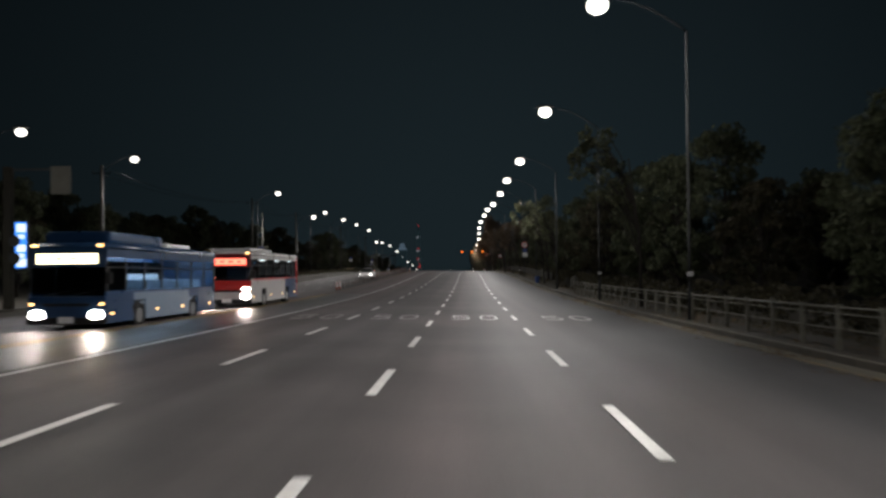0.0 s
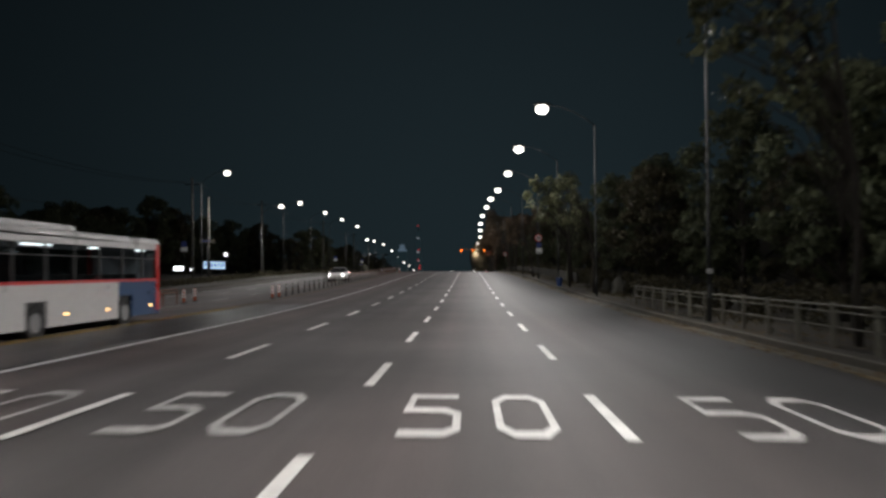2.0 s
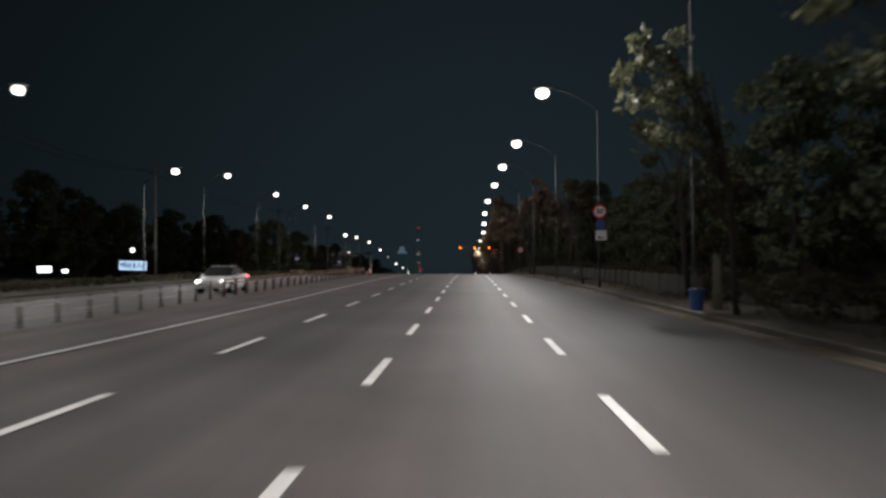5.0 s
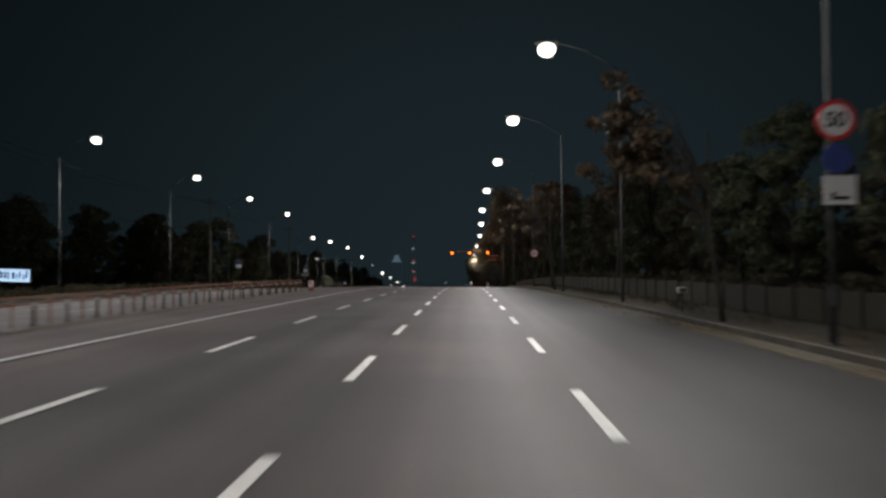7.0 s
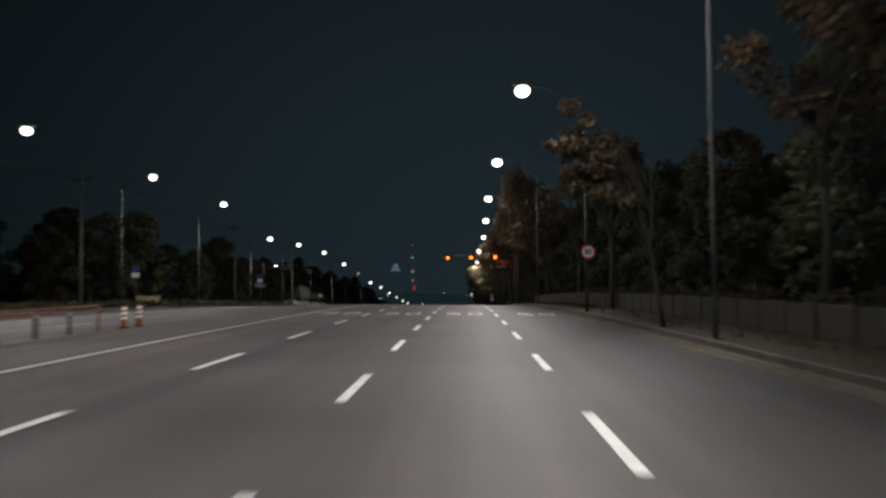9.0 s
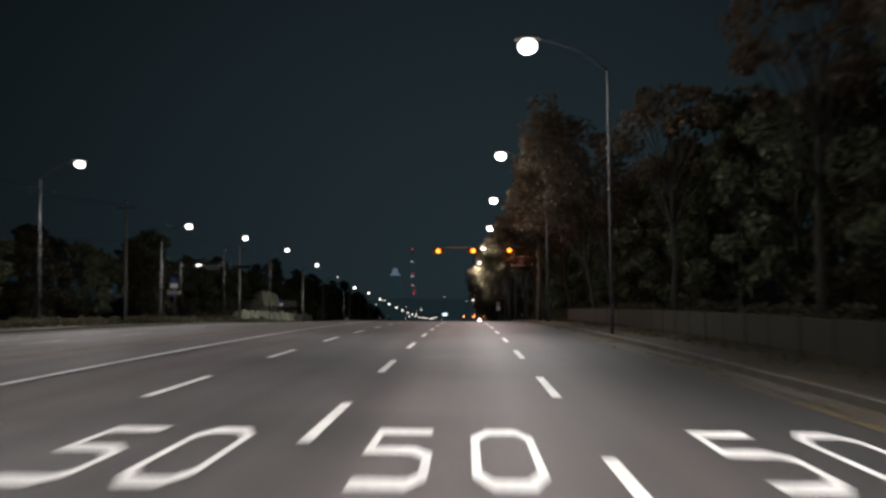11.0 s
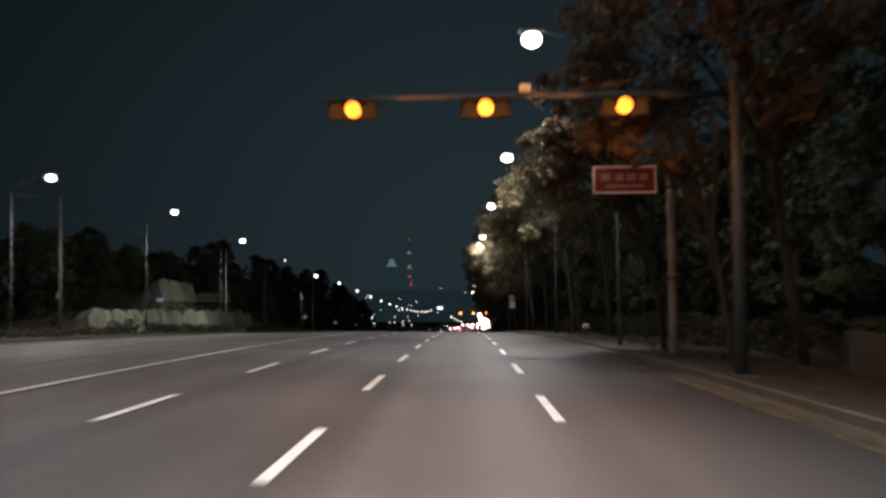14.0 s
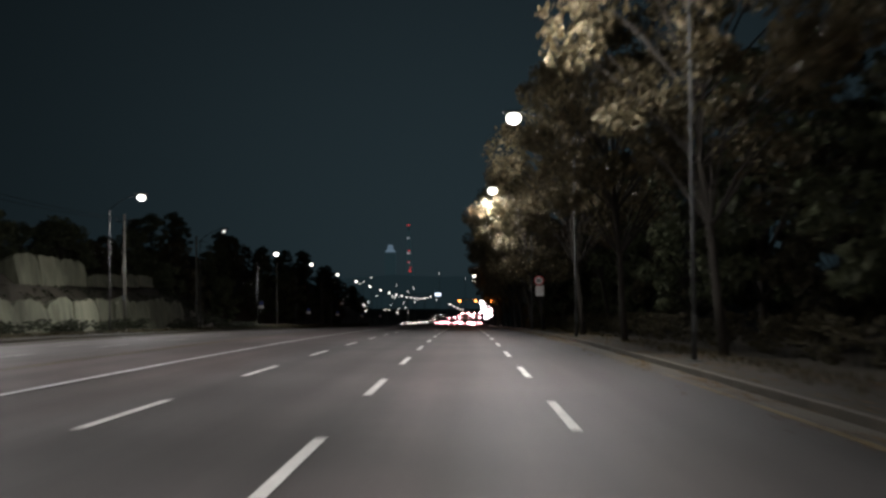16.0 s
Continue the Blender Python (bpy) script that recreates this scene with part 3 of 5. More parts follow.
# ---- posts, rails and striped delineators between the directions ----
def flexible_post():
    e = thing("flexible_post", pose(0, 0, 0), "short dark flexible lane post with a pale band", "bollard", "posts along the yellow line")
    smooth(part("tube", tube(B(), [(0, 0, 0.03), (0, 0, 0.45), (0, 0, 0.78)], 0.045, 0.04, 10), M_POSTDARK, e))
    part("foot", tube(B(), [(0, 0, 0), (0, 0, 0.045)], 0.12, 0.09, 12), M_POSTDARK, e)
    part("band", tube(B(), [(0, 0, 0.56), (0, 0, 0.66)], 0.046, 0.046, 10), M_BOARD, e, "pale reflective band")
    part("band", tube(B(), [(0, 0, 0.34), (0, 0, 0.40)], 0.047, 0.047, 10), M_RAIL, e, "rust-orange band")
    return e


place(flexible_post(), [pose(-11.9, 75.2 + 1.94 * i, surf(-11.9, 75.2 + 1.94 * i), random.uniform(-3, 3), random.uniform(-3, 3), 0) for i in range(41)])


def striped_delineator():
    e = thing("striped_delineator", pose(0, 0, 0), "orange rubber delineator tube with white stripes", "bollard", "striped delineators")
    smooth(part("tube", tube(B(), [(0, 0, 0.04), (0, 0, 0.4), (0, 0, 0.75)], 0.075, 0.07, 12), M_ORANGE, e))
    part("foot", tube(B(), [(0, 0, 0), (0, 0, 0.05)], 0.2, 0.15, 14), M_BLACK, e)
    for z in (0.30, 0.46, 0.62):
        part("stripe", tube(B(), [(0, 0, z), (0, 0, z + 0.085)], 0.079, 0.079, 12), M_BAND, e, "white reflective stripe")
    return e


place(striped_delineator(), [pose(x, y, surf(x, y)) for x, y in ((-11.9, 71.6), (-11.9, 73.3), (-11.55, 155.9), (-11.6, 157.3), (-15.9, 67.8), (-15.9, 69.6), (-15.2, 30.5))])


def median_rail(x, y0, y1, step, label):
    z0 = surf(x, y0)
    e = thing("median_rail", pose(x, y0, z0), label, "barrier", "median rails")
    n = int((y1 - y0) / step)
    for hz in (0.80, 0.62):
        pts = [(0, step * i, surf(x, y0 + step * i) - z0 + hz) for i in range(n + 1)]
        smooth(part("rail", tube(B(), pts, 0.031, 0.031, 8), M_RAIL, e))
    bm = B()
    tube(bm, [(0, 0, 0), (0, 0, 0.84)], 0.035, 0.035, 10)
    post = mesh_of("post", bm, M_RAIL)
    refl = mesh_of("reflector", box(B(), 0.0, -0.045, 0.72, 0.06, 0.02, 0.05, 0.006), M_BOARD)
    for i in range(0, n + 1):
        p = new("post", post)
        p.parent = e
        p.matrix_basis = pose(0, step * i, surf(x, y0 + step * i) - z0)
        r = new("reflector", refl)
        r.parent = p


median_rail(-12.02, 103, 155, 2.0, "orange steel rail on short posts along the yellow line")
median_rail(-16.0, 31, 67, 2.0, "orange steel rail between the oncoming lanes")


# ---- traffic signs ----
def text_mesh(body, size, material, name, parent, m, label=""):
    cu = bpy.data.curves.new(name, "FONT")
    cu.body, cu.size, cu.align_x, cu.align_y, cu.extrude, cu.offset = body, size, "CENTER", "CENTER", 0.003, 0.012
    tmp = bpy.data.objects.new("tmp", cu)
    me = bpy.data.meshes.new_from_object(tmp)
    bpy.data.objects.remove(tmp)
    me.materials.clear()
    me.materials.append(material)
    ob = new(name, me)
    ob.parent = parent
    ob.matrix_basis = m
    return ob


def speed_plate(e, x, y, z, r):
    p = part("speed_plate", disc(B(), x, y, z, r, 0.012, 36), M_SIGNRED, e, "round red-bordered speed limit plate")
    q = part("plate_face", disc(B(), x, y - 0.008, z, r * 0.78, 0.012, 36), M_SIGNWHITE, p, "white plate face")
    text_mesh("50", r * 1.02, M_BLACK, "figures", p, pose(x, y - 0.016, z, 90, 0, 0))
    return p


def sign_one():
    x, y = 7.37, 111.93
    e = thing("speed_sign", pose(x, y, surf(x, y) + 0.14), "speed limit sign above blue and white plates on a lamp pole", "road sign")
    for z in (4.46, 3.70, 3.08):
        part("bracket", box(B(), 0, 0.01, z, 0.10, 0.20, 0.05), M_STEEL, e)
    speed_plate(e, 0, -0.09, 4.46, 0.40)
    b = part("blue_plate", disc(B(), 0.03, -0.09, 3.70, 0.30, 0.012), M_SIGNBLUE, e, "round blue plate")
    box_m = part("white_plate", box(B(), 0.06, -0.09, 3.08, 0.64, 0.012, 0.58, 0.004), M_SIGNWHITE, e, "white camera warning plate")
    bm = B()
    box(bm, 0.06, -0.10, 2.92, 0.36, 0.006, 0.07)
    box(bm, -0.08, -0.10, 2.99, 0.09, 0.006, 0.09)
    part("pictogram", bm, M_BLACK, box_m)


sign_one()


def sign_two():
    x, y = 6.32, 171.03
    e = thing("speed_sign", pose(x, y, surf(x, y) + 0.14), "round speed limit sign clamped to a lamp pole", "road sign")
    part("bracket", box(B(), 0.02, 0.03, 3.1, 0.12, 0.18, 0.06), M_STEEL, e)
    speed_plate(e, 0.04, -0.07, 3.1, 0.37)


sign_two()


def sign_three():
    x, y = 5.78, 305.5
    e = thing("speed_sign", pose(x, y, surf(x, y) + 0.14), "red-ringed speed sign over a white plate on a steel post", "road sign")
    smooth(part("pole", tube(B(), [(0, 0, 0), (0, 0, 3.9)], 0.045, 0.045, 10), M_STEEL, e))
    speed_plate(e, -0.2, -0.06, 3.75, 0.36)
    part("white_plate", box(B(), -0.15, -0.06, 3.0, 0.62, 0.012, 0.78, 0.004), M_SIGNWHITE, e, "white information plate")


sign_three()


def side_sign(w=0.6):
    e = thing("parking_sign", pose(0, 0, 0), "blue square sign over a white plate on a steel post", "road sign", "signs beyond the oncoming lanes")
    smooth(part("post", tube(B(), [(0, 0, 0), (0, 0, 3.7)], 0.04, 0.04, 8), M_STEEL, e))
    part("blue_plate", box(B(), 0, -0.05, 3.45, w, 0.012, 0.55, 0.004), M_SIGNBLUE, e, "blue plate")
    part("white_plate", box(B(), 0, -0.05, 2.92, w + 0.12, 0.012, 0.42, 0.004), M_SIGNWHITE, e, "white plate")
    return e


place(side_sign(), [pose(x, y, road_z(y) + dz) for x, y, dz in ((-29.5, 106.5, 0.7), (-29.2, 200.1, 0.03), (-29.2, 243.8, 0.9), (-29.2, 362, 0.3), (-29.3, 398, 0.03), (-29.3, 433, 0.03), (-29.3, 478, 0.03), (-29.3, 528, 0.03))] + [pose(-28.7, 289, road_z(289) + 0.98) @ Matrix.Diagonal((0.8, 0.8, 0.8, 1))])


def plate_sign(x, y, z, w, h, face):
    e = thing("direction_sign", pose(x, y, road_z(y) + 0.03), "small white direction board on a steel post", "road sign", "white boards")
    smooth(part("post", tube(B(), [(0, 0, 0), (0, 0, z + h)], 0.05, 0.05, 8), M_STEEL, e))
    p = part("board", box(B(), 0, -0.07, z, w, 0.03, h, 0.006), face, e)
    bm = B()
    box(bm, -0.1 * w, -0.087, z, w * 0.5, 0.004, h * 0.3)
    part("writing", bm, M_SIGNBLUE, p)


plate_sign(-28.5, 110.9, 4.5, 1.6, 0.4, M_FENCE)
plate_sign(-29.4, 244.5, 3.1, 1.5, 0.45, M_FENCE)


# ---- signal gantries ----
amber_light = bpy.data.lights.new("amber_light", "POINT")
amber_light.energy, amber_light.color, amber_light.shadow_soft_size = 210.0, (1.0, 0.30, 0.03), 0.12

def signal_gantry(px, y, arm_to, heads, hz, label, lens=M_AMBER):
    e = thing("signal_gantry", pose(px, y, surf(px, y) + 0.14), label, "traffic light", "signal gantries")
    zz = hz - 0.05
    smooth(part("mast", tube(B(), [(0, 0, 0), (0, 0, zz + 0.9)], 0.15, 0.10, 14), M_STEEL, e))
    part("base_plate", box(B(), 0, 0, 0.03, 0.55, 0.55, 0.06, 0.015), M_STEEL, e)
    smooth(part("arm", tube(B(), [(0, 0.16, zz + 0.28), ((arm_to - px) * 0.5, 0.16, zz + 0.30), (arm_to - px, 0.16, zz + 0.28)], 0.08, 0.045, 10), M_STEEL, e))
    smooth(part("stay", tube(B(), [(0, 0.1, zz + 0.88), ((arm_to - px) * 0.45, 0.16, zz + 0.34)], 0.012, 0.012, 6), M_STEEL, e))
    for hx in heads:
        cx = hx - px
        am = new("amber_light", amber_light)
        am.parent = e
        am.matrix_basis = pose(cx, -0.8, zz - 0.35)
        hd = part("signal_head", box(B(), cx, 0.02, zz, 1.06, 0.22, 0.40, 0.03), M_ARM, e, "black horizontal signal head")
        part("bracket", box(B(), cx, 0.10, zz + 0.24, 0.06, 0.05, 0.16), M_STEEL, hd)
        for k in range(3):
            lx = cx - 0.34 + k * 0.34
            part("signal_lens", disc(B(), lx, -0.105, zz, 0.175 if k == 1 else 0.16, 0.04, 22), lens if k == 1 else M_ARM, hd, "lit amber lens" if k == 1 else "")
            bm = B()
            ring = [(lx + 0.165 * math.cos(a), zz + 0.165 * math.sin(a)) for a in [math.pi * j / 10 for j in range(11)]]
            vs = [(bm.verts.new((u, -0.09, w)), bm.verts.new((u, -0.30, w - 0.01))) for u, w in ring]
            for a, b in zip(vs, vs[1:]):
                bm.faces.new((a[0], a[1], b[1], b[0]))
            ex = bmesh.ops.solidify(bm, geom=bm.faces[:], thickness=0.008)
            part("visor", bm, M_ARM, hd)
    part("camera_box", box(B(), 1.55 - px, 0.0, zz + 0.42, 0.24, 0.30, 0.14, 0.02), M_BOARD, e, "pale camera box")
    return e


signal_gantry(6.05, 229.6, -2.9, (-2.16, 0.70, 3.66), 5.85, "steel signal mast with three amber-lit heads over the lanes")
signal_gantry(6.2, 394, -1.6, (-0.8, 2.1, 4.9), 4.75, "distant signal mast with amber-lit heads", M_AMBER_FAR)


def rear_gantry(px, y, arm_to, heads, hz, eye_x, label, steel):
    """A signal mast for the oncoming lanes, seen from behind: its heads face away from the walk."""
    e = thing("signal_gantry", pose(px, y, road_z(y) + 0.1), label, "traffic light", "signal gantries")
    smooth(part("mast", tube(B(), [(0, 0, 0), (0, 0, hz + 0.5)], 0.12, 0.08, 12), steel, e))
    part("base_plate", box(B(), 0, 0, 0.03, 0.5, 0.5, 0.06, 0.015), M_STEEL, e)
    smooth(part("arm", tube(B(), [(0, 0, hz), ((arm_to - px) * 0.5, 0, hz + 0.06), (arm_to - px, 0, hz + 0.04)], 0.048, 0.030, 10), steel, e))
    for hx in heads:
        hd = part("signal_head", box(B(), hx - px, 0.16, hz - 0.10, 1.36, 0.20, 0.38, 0.03), M_ARM, e, "dark back of a signal head")
        for k in range(4):
            bm = B()
            bmesh.ops.create_cone(bm, cap_ends=False, segments=16, radius1=0.16, radius2=0.16, depth=0.2, matrix=Matrix.Translation((hx - px - 0.51 + 0.34 * k, 0.36, hz - 0.10)) @ Matrix.Rotation(radians(90), 4, "X"))
            part("visor", bm, M_ARM, hd)
    part("camera_box", box(B(), eye_x - px, -0.05, hz + 0.14, 0.5, 0.34, 0.18, 0.02), M_SIGNWHITE, e, "white camera box")
    return e


rear_gantry(-29.2, 245.7, -21.2, (-25.9, -22.8), 5.75, -27.3, "dark signal mast arm over the oncoming lanes, seen from behind", M_ARM)
rear_gantry(-25.9, 404.0, -21.9, (-22.8,), 4.5, -23.9, "far signal mast arm over the oncoming lanes, seen from behind", M_DARKSTEEL)


def maroon_board():
    x, y = 6.65, 237.6
    e = thing("maroon_board", pose(x, y, surf(x, y) + 0.14), "maroon signboard with a pale border on a concrete pole", "signboard")
    smooth(part("pole", tube(B(), [(0, 0, 0), (0, 0, 2.4), (0, 0, 7.4)], 0.15, 0.11, 14), M_BOARDPOLE, e))
    part("pole_band", tube(B(), [(0, 0, 2.32), (0, 0, 2.40)], 0.152, 0.150, 14), M_STEEL, e, "steel band round the pole")
    cx = -1.47
    p = part("board", box(B(), cx, -0.24, 5.42, 1.96, 0.05, 0.86, 0.006), M_SIGNWHITE, e, "pale-bordered board")
    part("face", box(B(), cx, -0.268, 5.42, 1.82, 0.008, 0.72), M_SIGNBROWN, p, "maroon board face")
    bm = B()
    for dx, w in ((-0.58, 0.30), (-0.16, 0.24), (0.2, 0.28), (0.58, 0.24)):
        box(bm, cx + dx, -0.276, 5.50, w, 0.006, 0.22)
    box(bm, cx, -0.276, 5.22, 1.2, 0.006, 0.10)
    part("writing", bm, M_SIGNFADED, p)
    for z in (5.2, 5.65):
        part("bracket", box(B(), -0.75, -0.16, z, 1.55, 0.05, 0.05), M_STEEL, e)
        part("clamp", tube(B(), [(0, 0, z - 0.04), (0, 0, z + 0.04)], 0.145, 0.145, 12), M_STEEL, e)


maroon_board()


def stone_pillar(x, y, h):
    e = thing("stone_pillar", pose(x, y, surf(x, y) + 0.14), "short pale concrete pillar beside the blue litter bin", "pillar")
    smooth(part("shaft", tube(B(), [(0, 0, 0), (0, 0, h * 0.5), (0, 0, h)], 0.15, 0.12, 12), M_STONE, e))
    part("cap", tube(B(), [(0, 0, h), (0, 0, h + 0.07)], 0.15, 0.11, 12), M_STONE, e)


def bare_pole(x, y, h):
    e = thing("concrete_pole", pose(x, y, road_z(y) + 0.03), "plain grey concrete pole beside the oncoming lanes", "pole")
    smooth(part("shaft", tube(B(), [(0, 0, -0.2), (0, 0, h)], 0.14, 0.10, 12), M_UTIL, e))
    part("cap", tube(B(), [(0, 0, h), (0, 0, h + 0.06)], 0.105, 0.08, 12), M_DARKSTEEL, e)
    part("band", tube(B(), [(0, 0, h - 0.9), (0, 0, h - 0.8)], 0.115, 0.115, 12), M_STEEL, e)


bare_pole(-28.75, 112.2, 9.3)
stone_pillar(8.1, 91.8, 1.85)


# ---- low wall, bin, boxes on the footway ----
def low_wall():
    ylist = [100 + 2.0 * i for i in range(66)]
    e = thing("low_wall", pose(0, 0, 0), "low dark olive concrete wall behind the footway", "wall", kind="structure")
    for i, y in enumerate(ylist[:-1]):
        xa = kerb_x(y) + 3.0
        bm = B()
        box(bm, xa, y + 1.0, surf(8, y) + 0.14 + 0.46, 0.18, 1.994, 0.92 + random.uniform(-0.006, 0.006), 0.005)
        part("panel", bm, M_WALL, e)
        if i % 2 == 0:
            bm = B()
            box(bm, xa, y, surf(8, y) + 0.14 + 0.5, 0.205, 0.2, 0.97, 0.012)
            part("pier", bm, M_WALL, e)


low_wall()


def litter_bin():
    x, y = 7.35, 91.6
    e = thing("litter_bin", pose(x, y, surf(x, y) + 0.14), "blue plastic litter bin on the footway", "bin")
    part("body", tube(B(), [(0, 0, 0), (0, 0, 0.3), (0, 0, 0.68)], 0.20, 0.26, 16), M_BLUEBIN, e)
    part("rim", tube(B(), [(0, 0, 0.66), (0, 0, 0.72)], 0.28, 0.28, 16), M_BLUEBIN, e)
    part("liner", tube(B(), [(0, 0, 0.70), (0, 0, 0.76)], 0.24, 0.20, 16), M_BLACK, e)


litter_bin()


def meter_box(x, y, h):
    e = thing("meter_box", pose(x, y, surf(x, y) + 0.14), "small white cabinet on a short post", "cabinet", "white cabinets")
    part("post", box(B(), 0, 0, h / 2, 0.06, 0.06, h), M_STEEL, e)
    b = part("box", box(B(), 0, 0, h, 0.28, 0.18, 0.19, 0.02), M_BAND, e)
    part("door", box(B(), 0, -0.105, h, 0.22, 0.012, 0.14, 0.004), M_FENCE, b)


meter_box(7.56, 124.3, 0.76)
meter_box(6.2, 252.9, 0.62)


def rock(seed, size):
    r = random.Random(seed)
    bm = B()
    bmesh.ops.create_icosphere(bm, subdivisions=3, radius=1)
    off = Vector((seed * 3.1, 0, 0))
    for v in bm.verts:
        v.co *= 0.85 + 0.3 * noise.noise(v.co * 1.1 + off) + 0.08 * noise.noise(v.co * 3.5 + off)
        v.co = Vector((v.co.x * size[0], v.co.y * size[1], v.co.z * size[2]))
    return bm


for i, (x, y, s) in enumerate(((9.7, 77.5, (0.45, 0.5, 1.0)), (9.5, 81, (0.28, 0.35, 0.75)), (10.3, 79, (0.35, 0.35, 0.7)))):
    bm = rock(i + 1, s)
    ob = smooth(new("boulder", mesh_of("boulder", bm, M_BOULDER)))
    ob.matrix_basis = pose(x, y, surf(8, y) + 0.14 + s[2] * 0.3, 0, 0, 40 * i)
    tagged(ob, "rough pale standing stone beside the footway", "stone", "standing stones")


# ---- trees ----
def leaf_mesh(name, centres, radii, count, size, material, seed):
    """Many small bent leaves scattered in clumps, as one mesh."""
    r = np.random.RandomState(seed)
    which = r.randint(0, len(centres), count)
    c, rad = np.array(centres)[which], np.array(radii)[which]
    d = r.normal(size=(count, 3))
    d /= np.linalg.norm(d, axis=1)[:, None]
    p = c + d * (rad * r.uniform(0.25, 1.0, count) ** 0.6)[:, None] * np.array([1, 1, 0.75])
    a = r.normal(size=(count, 3))
    a /= np.linalg.norm(a, axis=1)[:, None]
    b = np.cross(a, r.normal(size=(count, 3)))
    b /= np.linalg.norm(b, axis=1)[:, None]
    s = size * r.uniform(0.6, 1.35, count)[:, None]
    n = np.cross(a, b) * s * 0.18
    v = np.stack([p - a * s, p - b * s * 0.55 + n, p + a * s, p + b * s * 0.55 + n], 1).reshape(-1, 3)
    f = np.arange(count * 4).reshape(-1, 4)
    me = bpy.data.meshes.new(name)
    me.from_pydata(v.tolist(), [], f.tolist())
    me.materials.append(material)
    return me


def tree(name, seed, height, crown_r, base, clumps, leaves, size, leafmaterial, label, category="tree", group="street trees", lean=0.0, trunk_r=0.16, arch=0.0, puff=0.30):
    """A tapered trunk, a limb to each clump and a crown of single leaves. lean tilts it towards x; arch carries the crown out on long limbs."""
    r = random.Random(seed)
    e = thing(name, pose(0, 0, 0), label, category, group)
    bm = B()
    trunk = [(0, 0, -0.2)]
    x = y = 0.0
    for k in range(1, 7):
        x += r.uniform(-0.12, 0.12) + lean * 0.15
        y += r.uniform(-0.12, 0.12)
        trunk.append((x, y, height * 0.82 * k / 6))
    tube(bm, trunk, trunk_r, trunk_r * 0.3, 9)
    centres, radii = [], []
    for i in range(clumps):
        u = (i + 0.5) / clumps
        zz = base + (height - base) * u
        prof = math.sin(math.pi * min(1, 0.18 + 0.80 * u)) ** 0.7
        ang = i * 2.399 + r.uniform(-0.5, 0.5)
        rr = crown_r * prof * r.uniform(0.35, 1.0)
        cx, cy = rr * math.cos(ang) + lean * u + arch * (0.7 + 0.3 * u), rr * math.sin(ang)
        cz = zz + r.uniform(-0.5, 0.5)
        centres.append((cx, cy, cz))
        radii.append(r.uniform(0.55, 1.15) * crown_r * puff)
        t0 = Vector(trunk[max(1, min(5, int(6 * max(0.2, (zz - 1.4) / height))))])
        mid = t0.lerp(Vector((cx, cy, cz)), 0.5) + Vector((0, 0, r.uniform(0.0, 0.4) + 0.25 * abs(arch)))
        tube(bm, [t0, mid, (cx, cy, cz)], trunk_r * 0.32, 0.018, 5, cap=False)
    smooth(part("trunk", bm, M_BARK, e))
    cr = new("crown", leaf_mesh("crown", centres, radii, leaves, size, leafmaterial, seed))
    cr.parent = e
    return e


def stand(first, spots, lift=0.14):
    place(first, [pose(x, y, (surf(x, y) if abs(x) < 9 else road_z(y) - 0.12) + lift, 0, 0, rz) @ Matrix.Diagonal((s, s, s, 1)) for x, y, rz, s in spots])


stand(tree("street_tree", 1, 11.0, 2.9, 5.8, 17, 1900, 0.15, M_LEAF_OLIVE, "tall sparse street tree with yellow-green leaves", lean=-0.7), [(9.6, 101, -25, 0.9)])
stand(tree("street_tree", 2, 10.8, 2.7, 7.0, 20, 2600, 0.14, M_LEAF_BROWN, "street tree with thin russet autumn leaves"),
      [(8.6, 176.5, 70, 0.95), (10.6, 187, 20, 1.05), (10.4, 203, 160, 1.1), (10.8, 153, 100, 0.95)])
# slim kerbside trees whose crowns hang out over the outer lane
stand(tree("street_tree", 7, 7.9, 1.35, 4.7, 26, 760, 0.13, M_LEAF_OLIVE, "slim street tree with sparse yellow-green leaves hanging over the lane", lean=-0.3, trunk_r=0.09, arch=-1.95, puff=0.40),
      [(8.45, 41.5, 0, 1.15), (8.1, 77.5, 12, 0.98), (8.0, 89.5, -14, 1.15)])
stand(tree("street_tree", 8, 6.9, 1.3, 4.5, 22, 1400, 0.13, M_LEAF_BROWN, "slim street tree with sparse russet leaves hanging over the lane", lean=-0.3, trunk_r=0.09, arch=-2.9, puff=0.33),
      [(7.35, 119, 0, 0.95), (6.6, 156, 10, 1.0), (6.9, 232.6, 0, 1.2), (7.1, 240.5, -15, 1.25)])
stand(tree("street_tree", 3, 13.6, 3.9, 6.4, 36, 6600, 0.15, M_LEAF_BROWN, "large street tree with russet leaves overhanging the lane", lean=-1.8, arch=-2.2),
      [(9.7, 215, 0, 1.0), (9.4, 234.5, 12, 0.98), (9.9, 224, -12, 1.05), (11.3, 308, 12, 1.02)])
stand(tree("street_tree", 4, 14.2, 4.2, 6.4, 46, 9500, 0.15, M_LEAF_GOLD, "large street tree with olive and golden leaves overhanging the lane", lean=-0.9),
      [(8.4, 258, 0, 0.95), (8.0, 270, -30, 1.0), (7.3, 282, 25, 1.0), (7.2, 294, -15, 1.05)])
stand(tree("street_tree", 6, 14.0, 4.6, 5.0, 56, 12000, 0.15, M_LEAF_GOLD, "dense street tree with golden leaves hanging low over the lane", lean=-2.6),
      [(6.9, 315, 10, 1.0), (6.6, 324, -20, 1.05), (6.5, 334, 30, 1.05), (6.7, 345, 0, 1.05), (6.8, 358, -30, 1.0), (7.0, 374, 20, 1.05), (7.2, 392, 0, 1.0), (8.0, 412, 30, 1.05), (8.8, 434, -10, 1.0), (9.0, 458, 15, 1.0)])


